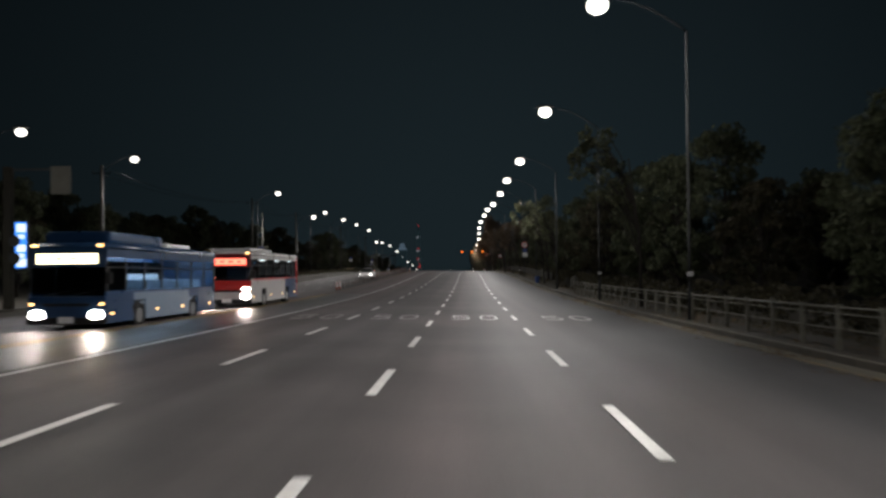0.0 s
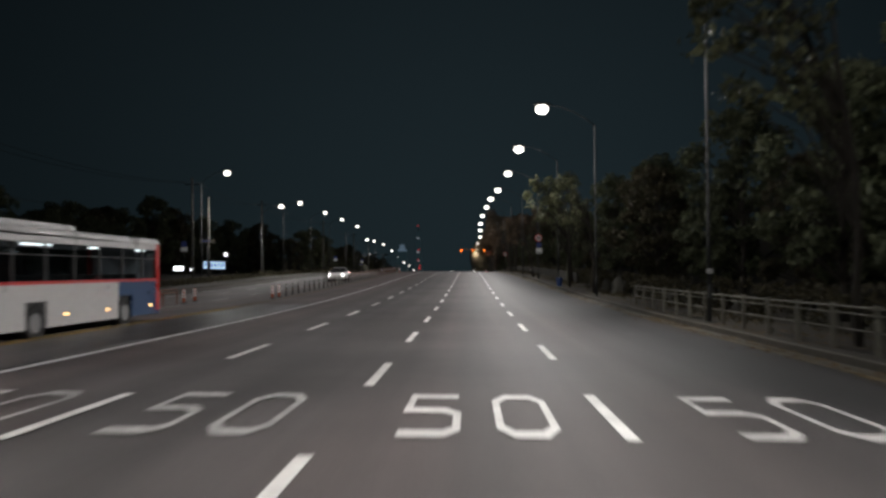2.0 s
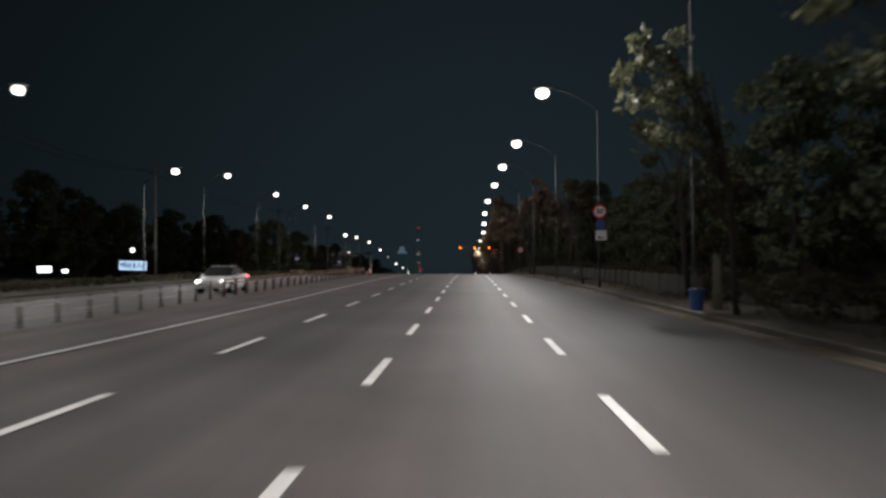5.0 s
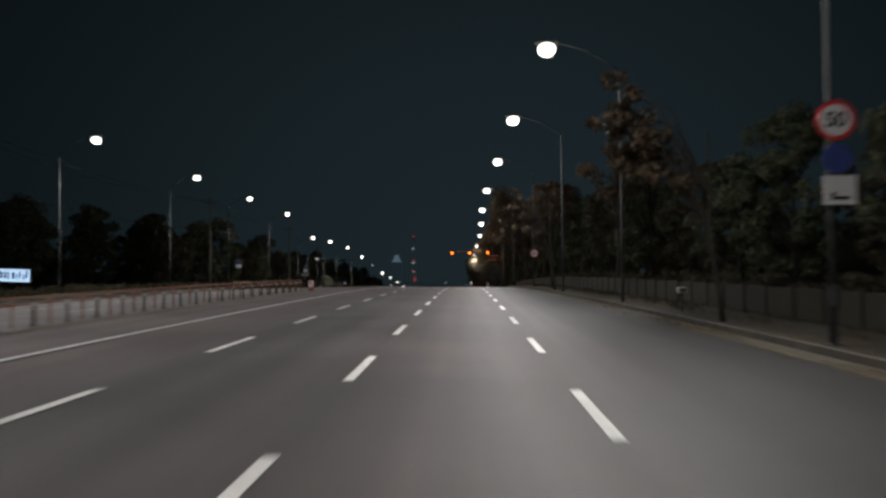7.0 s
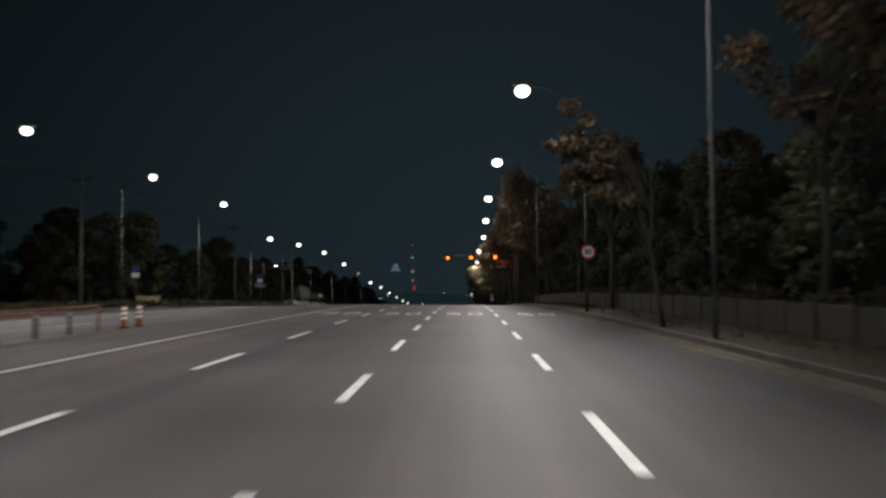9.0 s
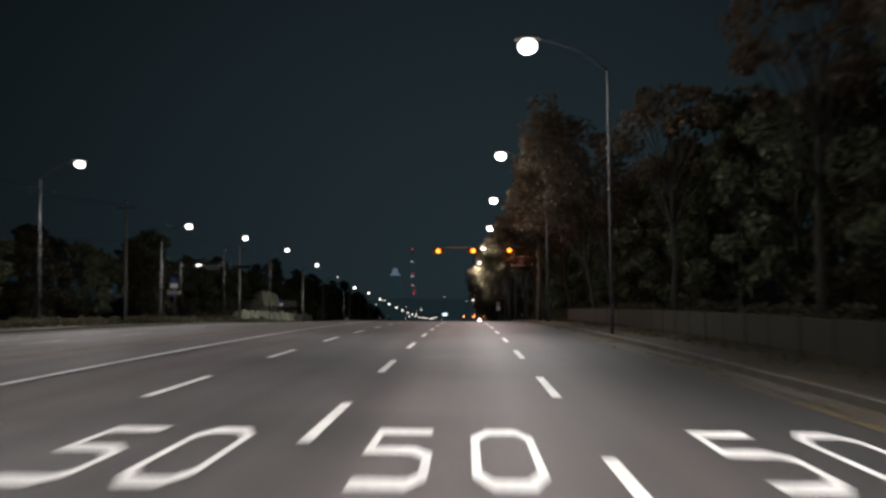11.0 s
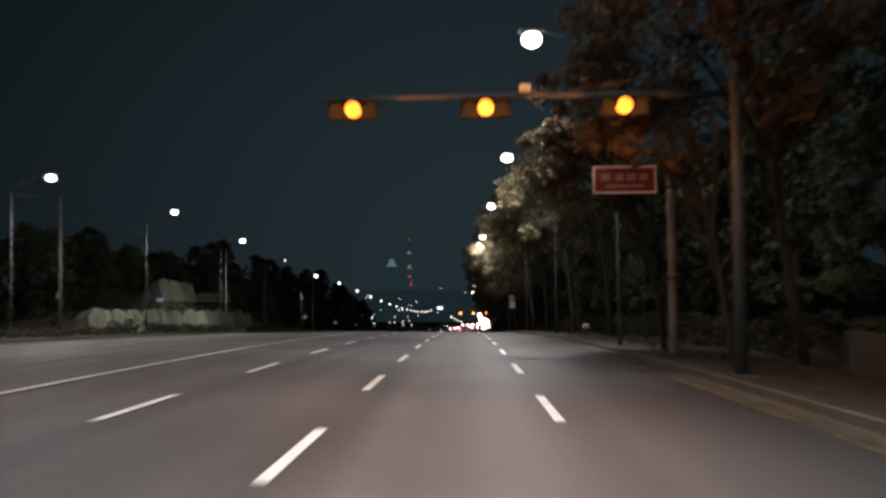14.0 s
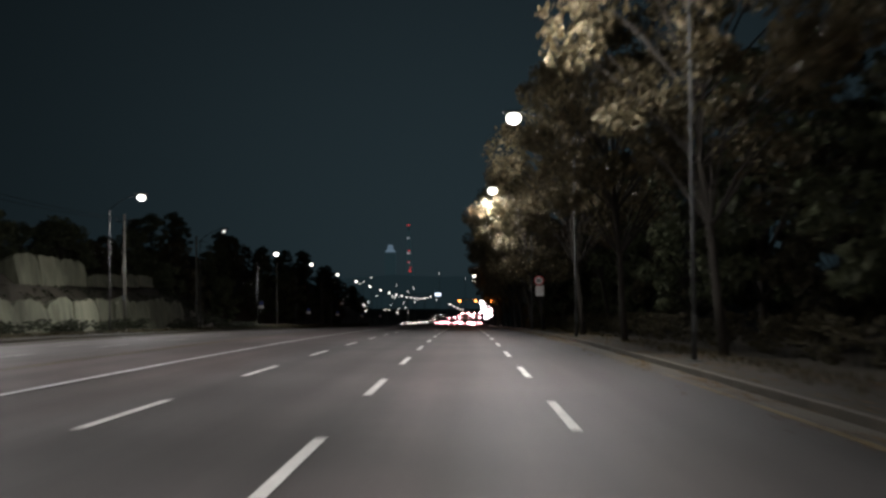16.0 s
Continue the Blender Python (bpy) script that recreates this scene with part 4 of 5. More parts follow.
def woods():
    a = tree("woodland_tree", 11, 12.5, 3.9, 2.0, 40, 5200, 0.22, M_LEAF_DARK, "dark woodland tree behind the footway", group="woods beside the road", trunk_r=0.2)
    b = tree("woodland_tree", 12, 10.5, 3.6, 1.2, 36, 4600, 0.22, M_HEDGE, "dark woodland tree with dull brown leaves", group="woods beside the road", trunk_r=0.18)
    r = random.Random(5)
    sa, sb = [], []
    for i in range(58):
        y = -4 + 7.2 * i + r.uniform(-2, 2)
        (sa if i % 3 else sb).append((r.uniform(12.8, 15.5), y, r.uniform(0, 360), r.uniform(0.55, 0.85) if y < 205 else r.uniform(0.8, 1.15)))
        if i % 2:
            (sb if i % 3 else sa).append((r.uniform(18, 26), y, r.uniform(0, 360), r.uniform(0.6, 0.95) if y < 205 else r.uniform(1.0, 1.4)))
    for i in range(52):
        y = 46 + 9.0 * i + r.uniform(-2.5, 2.5)
        if 270 < y < 346:
            (sa if i % 3 else sb).append((r.uniform(-50, -43), y, r.uniform(0, 360), r.uniform(0.9, 1.2)))
        elif not 140 < y < 205:
            (sa if i % 3 else sb).append((r.uniform(-54, -49) if 92 < y < 138 else r.uniform(-43, -36.5), y, r.uniform(0, 360), r.uniform(0.62, 0.95)))
    stand(a, sa, 0.0)
    stand(b, sb, 0.0)
    for i in range(50):
        y = 24 + 5.2 * i + r.uniform(-2, 2)
        copy_thing(a if i % 3 else b, pose(r.uniform(-70, -57), y, road_z(y) - 0.3, 0, 0, r.uniform(0, 360)) @ Matrix.Diagonal((*[r.uniform(1.2, 1.7)] * 3, 1)))
    for i in range(64):
        y = 276 + 5.4 * i + r.uniform(-2, 2)
        x = r.uniform(-60, -49) if i % 2 else r.uniform(-50, -44)
        h = max(5.0 if y < 366 else 0.0, 15.5 * min(1.0, max(0.0, (y - 330) / 70)) * min(1.0, max(0.0, (640 - y) / 90)) * (0.95 if x < -50 else 0.6)) - 0.6
        copy_thing(a if i % 3 else b, pose(x, y, road_z(y) + h, 0, 0, r.uniform(0, 360)) @ Matrix.Diagonal((*[r.uniform(0.75, 1.1)] * 3, 1)))


woods()


def hedge(label, mat_, seed, h):
    r = np.random.RandomState(seed)
    cs = [(r.uniform(-0.35, 0.35), 0.35 * i, r.uniform(0.2, h)) for i in range(58)]
    e = thing("hedge", pose(0, 0, 0), label, "hedge", "hedges along the verges")
    ob = new("foliage", leaf_mesh("foliage", cs, [0.42] * len(cs), 2600, 0.10, mat_, seed))
    ob.parent = e
    bm = B()
    for i in range(24):
        tube(bm, [(r.uniform(-0.2, 0.2), 0.85 * i, -0.1), (r.uniform(-0.3, 0.3), 0.85 * i + r.uniform(-0.2, 0.2), h * 0.8)], 0.02, 0.008, 5)
    tagged(part("stem", bm, M_BARK, e), kind="stuff")
    return e


def slope_deg(y):
    return math.degrees(math.atan((road_z(y + 10) - road_z(y - 10)) / 20))


place(hedge("low clipped hedge with dull reddish-brown leaves", M_HEDGE, 3, 0.55), [pose(-28.0 + (i % 3) * 0.2, 56 + 20 * i, road_z(56 + 20 * i) + 0.02, slope_deg(66 + 20 * i), 0, 0) @ Matrix.Diagonal((1, 1, 0.5 if 11 <= i <= 14 else 1.0, 1)) for i in range(21)])
place(hedge("overgrown dark hedge above the low wall", M_HEDGE, 4, 1.3), [pose(10.6, -6 + 20 * i, road_z(-6 + 20 * i) - 0.1, slope_deg(4 + 20 * i), 0, 0) for i in range(20)])


def shrub(label, mat_, seed):
    r = np.random.RandomState(seed)
    cs = [tuple(r.normal(size=3) * (0.5, 0.5, 0.25) + (0, 0, 0.55)) for i in range(16)]
    e = thing("shrub", pose(0, 0, 0), label, "shrub", "shrubs at the wall")
    ob = new("foliage", leaf_mesh("foliage", cs, [0.45] * 16, 900, 0.10, mat_, seed))
    ob.parent = e
    bm = B()
    for i in range(6):
        tube(bm, [(0, 0, -0.1), tuple(cs[i])], 0.025, 0.008, 5)
    tagged(part("stem", bm, M_BARK, e), kind="stuff")
    return e


place(shrub("round dark shrub at the foot of the stone wall", M_SHRUB, 8), [pose(-31.8, y, road_z(y) + 0.0, 0, 0, y * 7) @ Matrix.Diagonal((1.5, 1.7, 1.0, 1)) for y in (288, 297, 300.5, 309.5, 318, 321.5, 337, 353, 364)])


# ---- stepped stone slope beyond the oncoming lanes ----
def stone_slope(name, x, y0, y1, z0, z1, seed, label, rise=0.0, climb=0.0):
    """A sprayed rock face with an uneven top, in upright panels."""
    r = random.Random(seed)
    e = thing(name, pose(x, y0, road_z(y0)), label, "wall", "stepped rock faces")
    y, n = y0, 0
    base, crest = z0, z1
    while y < y1:
        w = r.uniform(3.2, 5.0)
        z0 = base + rise * (y - y0) / (y1 - y0)
        z1 = crest + climb * (y - y0) / (y1 - y0)
        bm = B()
        nx, nz = 9, 6
        cut = r.choice((0.15, 0.5, 1.0)) if y0 < y < y1 - 6 else 0.7
        top = [z1 + 0.18 * (z1 - z0) * (noise.noise(Vector((y * 0.31 + k * 0.22, seed, 0))) - 0.25) + 0.10 * (z1 - z0) * noise.noise(Vector((y * 2.1 + k * 0.9, seed, 7))) - 0.24 * (z1 - z0) * (abs(k - nx / 2) / (nx / 2)) ** 6 * cut for k in range(nx + 1)]
        g = []
        for k in range(nx + 1):
            col = []
            for j in range(nz + 1):
                yy = y + w * k / nx
                zz = road_z(yy) - road_z(y0) + z0 + (top[k] - z0) * j / nz
                dx = 0.22 * noise.noise(Vector((yy * 0.8, zz * 0.9, seed))) - 0.35 * j / nz * (z1 - z0) / 2.2
                col.append(bm.verts.new((dx, yy - y0, zz)))
            g.append(col)
        back = [bm.verts.new((-1.9, y + w * k / nx - y0, road_z(y) - road_z(y0) + top[k] - 0.6)) for k in range(nx + 1)]
        for k in range(nx):
            for j in range(nz):
                bm.faces.new((g[k][j], g[k + 1][j], g[k + 1][j + 1], g[k][j + 1]))
            ridge = [bm.verts.new(v.co) for v in (g[k][nz], g[k + 1][nz])]
            bm.faces.new((ridge[0], ridge[1], back[k + 1], back[k]))
        for k in (0, nx):
            heel = bm.verts.new((-1.9, y + w * k / nx - y0, g[k][0].co.z))
            bm.faces.new([bm.verts.new(v.co) for v in g[k]] + [bm.verts.new(back[k].co), heel])
        smooth(part("rock_panel", bm, M_STONE, e))
        y += w + r.choice((0.03, 0.12, 0.3))
        n += 1


stone_slope("rock_face", -33.6, 285.5, 341, -0.2, 2.55, 2, "pale sprayed rock face with an uneven top", 0.35, 1.15)
stone_slope("rock_face", -37.2, 312.3, 324.2, 4.1, 7.15, 7, "upper pale rock terrace behind the lower face", 0.6)
stone_slope("rock_face", -37.2, 326.3, 339, 4.6, 6.0, 9, "low upper terrace of pale rock beside the taller one", 0.6, 0.6)


def terrace():
    bm = B()
    prev = None
    for i in range(30):
        y = 282 + 3.1 * i
        z = road_z(y)
        up = min(1.0, max(0.0, (y - 282) / 3), max(0.0, (370 - y) / 22))
        shelf = min(1.0, max(0.0, (y - 304) / 6))
        row = [bm.verts.new((xx, y, z + (low + (high - low) * shelf) * up - 0.15 * (1 - up))) for xx, low, high in ((-33.9, -0.1, -0.1), (-34.6, 1.5, 1.9), (-36.8, 1.6, 4.2), (-37.6, 1.6, 4.3), (-38.6, 1.5, 5.2), (-52, 0.6, 6.2), (-60, 0, 0))]
        if prev:
            for k in range(len(row) - 1):
                bm.faces.new((prev[k], row[k], row[k + 1], prev[k + 1]))
        prev = row
    tagged(new("embankment", mesh_of("embankment", bm, M_GROUND)), "dark earth embankment behind the rock faces", "embankment", kind="structure")


terrace()


def hill_top(y):
    return 15.5 * min(1.0, max(0.0, (y - 330) / 70)) * min(1.0, max(0.0, (640 - y) / 90))


def wooded_hill():
    bm, prev = B(), None
    for i in range(35):
        y = 322 + 10 * i
        row = [bm.verts.new((x, y, road_z(y) + hill_top(y) * f + (0.6 * noise.noise(Vector((x * 0.2, y * 0.1, 3))) if f else -0.2))) for x, f in ((-36, 0.0), (-40, 0.12), (-46, 0.55), (-52, 0.9), (-62, 1.0), (-90, 1.0), (-130, 0.0))]
        if prev:
            for k in range(len(row) - 1):
                bm.faces.new((prev[k], row[k], row[k + 1], prev[k + 1]))
        prev = row
    tagged(new("hillside", mesh_of("hillside", bm, M_GROUND)), "dark wooded hillside beyond the oncoming lanes", "hill", kind="structure")


wooded_hill()


def ground_cover():
    r = np.random.RandomState(21)
    cs = []
    for i in range(420):
        y = r.uniform(284, 368)
        up = min(1.0, max(0.0, (y - 282) / 3), max(0.0, (370 - y) / 22))
        u = r.choice([0, 1, 2])
        if u == 0:
            x, zz = r.uniform(-36.9, -35.5), 0.0
            zz = 1.5 + (-34.6 - x) / 2.2 * 2.1 * min(1.0, max(0.0, (y - 304) / 6))
        elif u == 1:
            x = r.uniform(-46, -38.4)
            zz = 1.5 + (3.7 + (-38.6 - x) * 0.075) * min(1.0, max(0.0, (y - 304) / 6))
        else:
            x, y = r.uniform(-38.5, -34.2), r.uniform(345, 370)
            up = min(1.0, max(0.0, (y - 282) / 3), max(0.0, (370 - y) / 22))
            zz = 1.5 + max(0, (-34.6 - x)) * 0.95
        cs.append((x, y, road_z(y) + zz * up + 0.1))
    me = leaf_mesh("ground_cover", cs, [0.95] * len(cs), 15000, 0.17, M_SHRUB, 21)
    tagged(new("ground_cover", me), "dark ivy and scrub covering the embankment", "undergrowth", kind="stuff")


ground_cover()


# ---- lit boards and banners beyond the oncoming lanes ----
def led_board():
    y = 188.0
    e = thing("led_board", pose(-52.1, y, road_z(y) + 0.15, 0, 2, -10) @ Matrix.Diagonal((1.14, 1, 1.08, 1)), "low white and blue lit display board on two posts", "display board")
    part("case", box(B(), 0, 0.1, 1.55, 4.3, 0.22, 1.5, 0.03), M_DARKSTEEL, e)
    p = part("screen", box(B(), 0, -0.025, 1.55, 4.1, 0.03, 1.3), M_SCREEN, e, "glowing pale blue screen")
    bm = B()
    r = random.Random(2)
    xx = -1.85
    while xx < 1.8:
        w = r.uniform(0.14, 0.34)
        box(bm, xx + w / 2, -0.046, 1.55 + r.uniform(-0.12, 0.12), w, 0.008, r.uniform(0.5, 0.95))
        xx += w + r.uniform(0.12, 0.28)
    part("writing", bm, M_SIGNBLUE, p)
    for sx in (-1.5, 1.5):
        part("leg", box(B(), sx, 0.1, 0.42, 0.14, 0.14, 0.86), M_DARKSTEEL, e)


led_board()


def yard_light(x, y, h, w, tall):
    e = thing("yard_light", pose(x, y, road_z(y) + 0.03), "small lit floodlight on a thin post", "lamp", "yard lights")
    part("post", tube(B(), [(0, 0, 0), (0, 0, h)], 0.04, 0.03, 8), M_DARKSTEEL, e)
    part("lamp_body", box(B(), 0, 0, h + tall / 2, w + 0.08, 0.2, tall + 0.06, 0.03), M_DARKSTEEL, e)
    part("lens", box(B(), 0, -0.11, h + tall / 2, w, 0.02, tall, 0.008), M_FLOOD, e, "glowing lens")


yard_light(-43.5, 167.6, 3.3, 0.5, 0.45)
yard_light(-45.7, 150, 0.85, 1.5, 0.62)
yard_light(-43.7, 150.5, 0.8, 0.6, 0.34)


def banner(x, y, w, h, m, label):
    e = thing("banner", pose(x, y, road_z(y) + 0.03), label, "banner", "banners")
    bm = B()
    n = 10
    vs = []
    for i in range(n + 1):
        u = i / n
        off = 0.06 * math.sin(u * 9)
        vs.append([bm.verts.new((w * (u - 0.5), off, 0.35 - 0.02 * math.sin(math.pi * u))), bm.verts.new((w * (u - 0.5), off, 0.35 + h - 0.08 * math.sin(math.pi * u)))])
    for a, b in zip(vs, vs[1:]):
        bm.faces.new((a[0], b[0], b[1], a[1]))
    bmesh.ops.solidify(bm, geom=bm.faces[:], thickness=0.012)
    part("cloth", bm, m, e)
    for sx in (-w / 2, w / 2):
        part("pole", tube(B(), [(sx, 0, 0), (sx, 0, h + 0.6)], 0.035, 0.03, 8), M_STEEL, e)


def yard_hut():
    """A ribbed sheet hut: its long side faces the road, its doorway is at the far end."""
    e = thing("sheet_hut", pose(-39.0, 119, road_z(119) + 0.03, 0, 0, 7.9), "yellow-green ribbed sheet metal hut with a dark doorway", "hut")
    for k in range(19):
        y0 = 0.25 + k * 0.5
        z0 = 2.9 if k >= 13 else 0.0
        part("sheet", box(B(), -0.03 + 0.02 * (k % 2), y0, (z0 + 4.4) / 2, 0.05, 0.498, 4.4 - z0, 0.006), M_YELLOWPANEL, e)
    part("end_wall", box(B(), -1.8, 0.0, 2.2, 3.5, 0.06, 4.4, 0.01), M_ARM, e)
    part("end_wall", box(B(), -1.8, 9.5, 2.2, 3.5, 0.06, 4.4, 0.01), M_ARM, e)
    part("back_wall", box(B(), -3.5, 4.75, 2.2, 0.06, 9.4, 4.4, 0.01), M_DARKSTEEL, e)
    part("roof", box(B(), -1.75, 4.75, 4.46, 3.8, 9.9, 0.10, 0.02), M_DARKSTEEL, e)
    part("door", box(B(), -0.12, 8.1, 1.4, 0.05, 2.9, 2.8, 0.01), M_ARM, e, "dark roller door")


def gate_pier():
    e = thing("gate_pier", pose(-39.9, 112, road_z(112) - 0.2), "dull beige stepped concrete gate pier", "pier")
    part("base", box(B(), 0, 0, 1.1, 2.7, 0.7, 2.4, 0.03), M_BOULDER, e)
    part("upper", box(B(), -0.3, 0, 3.2, 1.5, 0.6, 1.8, 0.05), M_BOULDER, e)
    part("coping", box(B(), -0.3, 0, 4.14, 1.7, 0.8, 0.10, 0.02), M_BOULDER, e)


yard_hut()
gate_pier()
banner(-30.6, 206.5, 2.4, 0.85, M_CLOTH, "low sagging beige cloth banner between two poles")
banner(-31.5, 194, 2.2, 1.0, M_WALL, "low grey cloth banner between two poles")


def stop_column():
    x, y = -25.1, 43.0
    e = thing("stop_column", pose(x, y, surf(x, y) + 0.14), "grey-green steel column with a tall blue lit sign", "sign column")
    part("column", box(B(), 0.2, 0, 3.8, 0.42, 0.42, 7.6, 0.04), M_WALL, e)
    p = part("sign_case", box(B(), 0.95, -0.05, 3.4, 0.72, 0.2, 2.6, 0.03), M_BLACK, e, "black sign case")
    part("sign_face", box(B(), 0.95, -0.165, 3.4, 0.62, 0.02, 2.46), M_BLUELED, p, "glowing blue sign face")
    bm = B()
    for zz, hh, ww in ((4.32, 0.42, 0.50), (3.86, 0.20, 0.34), (3.24, 0.36, 0.48), (2.84, 0.22, 0.30), (2.46, 0.40, 0.52)):
        box(bm, 0.99, -0.18, zz, ww, 0.008, hh, 0.003)
    part("writing", bm, M_WHITELED, p)
    for zz in (3.62, 2.70):
        part("roundel", disc(B(), 0.66, -0.26, zz, 0.30, 0.05, 26), M_BLACK, e, "round black plate seen from behind")
        part("bracket", box(B(), 0.45, -0.2, zz, 0.3, 0.05, 0.05), M_DARKSTEEL, e)
    part("arm", box(B(), 1.8, 0, 7.45, 3.2, 0.1, 0.1), M_STEEL, e)
    part("panel", box(B(), 3.1, -0.08, 6.85, 1.1, 0.05, 1.5, 0.02), M_FENCE, e, "grey sign panel seen from behind")


stop_column()


# ---- vehicles ----
def wheel(e, x, y, r, w, name="wheel"):
    sx = 1 if x > 0 else -1
    t = part(name, tube(B(), [(x - w / 2, y, r), (x - w * 0.3, y, r), (x + w * 0.3, y, r), (x + w / 2, y, r)], r, r, 22), M_RUBBER, e)
    rim = part("rim", tube(B(), [(x + sx * w * 0.42, y, r), (x + sx * (w * 0.5 + 0.012), y, r)], r * 0.62, r * 0.55, 18), M_RIM, t)
    return t


def bus(name, m, body_col, side_col, top_col, dest, label, pod, win1, front_col, low1, rear_col):
    """An oncoming bus; its front is at y = 0 and faces -y."""
    W, L, H = 2.5, 11.0, 3.05
    e = thing(name, m, label, "bus", "oncoming buses")
    hw = W / 2
    low0 = 0.32
    for sx in (-1, 1):
        for y0, y1, mm in ((0.0, 2.1, front_col), (3.15, 7.6, side_col), (8.65, L, rear_col)):
            part("side_panel", box(B(), sx * (hw - 0.03), (y0 + y1) / 2, (low0 + low1) / 2, 0.06, y1 - y0, low1 - low0, 0.012), mm, e)
        for yc in (2.62, 8.12):
            part("arch_panel", box(B(), sx * (hw - 0.03), yc, (1.07 + low1) / 2, 0.06, 1.06, low1 - 1.07, 0.01), side_col if yc < 5 else rear_col, e)
            part("arch_liner", box(B(), sx * (hw - 0.30), yc, 0.66, 0.42, 1.06, 0.82), M_BLACK, e)
        part("cant_panel", box(B(), sx * (hw - 0.03), L / 2, (win1 + H) / 2 - 0.03, 0.06, L, H - win1 - 0.06, 0.02), top_col, e)
        part("waist_stripe", box(B(), sx * (hw + 0.002), L / 2, low1 - 0.02, 0.012, L - 0.05, 0.09, 0.004), body_col, e)
        ys = [0.06, 1.5, 3.1, 4.7, 6.3, 7.9, 9.5, L - 0.06]
        for yy in ys:
            part("pillar", box(B(), sx * (hw - 0.035), yy, (low1 + win1) / 2, 0.05, 0.10, win1 - low1), M_BLACK, e)
        for a, b in zip(ys, ys[1:]):
            pane = part("window", box(B(), sx * (hw - 0.02), (a + b) / 2, (low1 + win1) / 2, 0.012, b - a - 0.10, win1 - low1), M_GLASS, e)
            pane.visible_shadow = False
            part("window_bar", box(B(), sx * (hw - 0.012), (a + b) / 2, win1 - 0.34, 0.02, b - a - 0.1, 0.035), M_BLACK, pane)
        for yy in (0.4, 4.2, 6.8, 10.2):
            part("side_marker", box(B(), sx * (hw + 0.005), yy, 0.66, 0.02, 0.16, 0.06), M_MARKER, e, "lit amber side marker")
    bm = box(B(), 0, L / 2, H - 0.02, W, L, 0.24)
    bmesh.ops.bevel(bm, geom=[ed for ed in bm.edges if all(v.co.z > H for v in ed.verts)], offset=0.17, segments=4, affect="EDGES", profile=0.6)
    smooth(part("roof", bm, top_col, e))
    part("floor", box(B(), 0, L / 2, 0.42, W - 0.14, L - 0.1, 0.08), M_BLACK, e)
    part("rear_panel", box(B(), 0, L - 0.02, (low0 + H) / 2, W - 0.12, 0.06, H - low0, 0.02), top_col, e)
    if pod:
        part("tube_lamp", box(B(), -0.75, L / 2 + 0.6, 2.86, 0.16, L - 3.0, 0.05), M_INTERIOR, e, "glowing cabin tube")
        part("tube_lamp", box(B(), 0.75, L / 2 + 0.6, 2.86, 0.16, L - 3.0, 0.05), M_INTERIOR, e, "glowing cabin tube")
    part("ceiling_lining", box(B(), 0, L / 2 + 0.4, 2.96, W - 0.2, L - 2.0, 0.04), M_SIGNWHITE, e, "pale lit cabin ceiling")
    part("partition", box(B(), 0, 1.6, 1.5, W - 0.2, 0.04, 1.9), M_BLACK, e)
    for k in range(8):
        for sx in (-0.8, 0.8):
            if k in (0,):
                continue
            s = part("seat", box(B(), sx, 2.0 + k * 0.98, 0.95, 0.8, 0.42, 0.14, 0.03), M_BUSPALE if pod else M_BLACK, e)
            part("backrest", box(B(), sx, 2.26 + k * 0.98, 1.40, 0.8, 0.10, 0.85, 0.04), M_BUSPALE if pod else M_BLACK, s)
    front = part("front_panel", box(B(), 0, 0.0, 0.80, W, 0.16, 0.94, 0.06), front_col, e)
    part("nose_band", box(B(), 0, -0.045, 1.14, W - 0.12, 0.10, 0.26, 0.04), body_col, front)
    part("bumper", box(B(), 0, -0.04, 0.42, W + 0.02, 0.16, 0.24, 0.04), M_BLACK, e)
    part("grille", box(B(), 0, -0.085, 0.98, 1.5, 0.02, 0.10), M_BLACK, front)
    wz = 1.28 if pod else 1.54
    ws = part("windscreen", box(B(), 0, 0.04, (wz + 2.30) / 2, W - 0.16, 0.03, 2.30 - wz, 0.01), M_WSCREEN, e)
    if not pod:
        part("nose_panel", box(B(), 0, 0.01, 1.30, W - 0.02, 0.17, 0.50, 0.06), body_col, e, "glossy red nose panel")
        part("route_plate", box(B(), -0.86, 0.0, 1.70, 0.42, 0.03, 0.13, 0.006), M_DESTRED, ws, "glowing red route plate")
        part("route_plate", box(B(), -0.80, 0.0, 2.14, 0.26, 0.03, 0.09, 0.006), M_WHITELED, ws, "glowing white route plate")
        for yy in (2.6, 3.4, 6.4, 9.8):
            part("cabin_lamp", box(B(), hw - 0.22, yy, 2.68, 0.16, 0.5, 0.06, 0.015), M_CABIN, e, "lit cabin lamp")
        for sx in (-1, 1):
            part("rear_pillar", box(B(), sx * (hw - 0.024), L - 0.14, 1.7, 0.07, 0.30, 2.5, 0.02), body_col, e, "red corner pillar")
    if pod:
        part("cabin_panel", box(B(), -hw + 0.14, L / 2 + 0.8, 1.72, 0.03, L - 3.0, 0.7), M_SIGNWHITE, e, "pale lit cabin lining")
    ws.visible_shadow = False
    part("wiper", tube(B(), [(-0.7, -0.0, wz + 0.03), (0.2, -0.01, wz + 0.22)], 0.012, 0.008, 5), M_BLACK, ws)
    part("wiper", tube(B(), [(0.2, -0.0, wz + 0.03), (0.95, -0.01, wz + 0.22)], 0.012, 0.008, 5), M_BLACK, ws)
    hd = part("header", box(B(), 0, 0.03, 2.66, W - 0.06, 0.14, 0.74, 0.06), body_col if pod else M_BUSMAROON, e)
    dd = part("destination_sign", box(B(), 0, -0.05, 2.58, 1.95, 0.03, 0.34, 0.008), dest, hd, "glowing destination sign")
    bm = B()
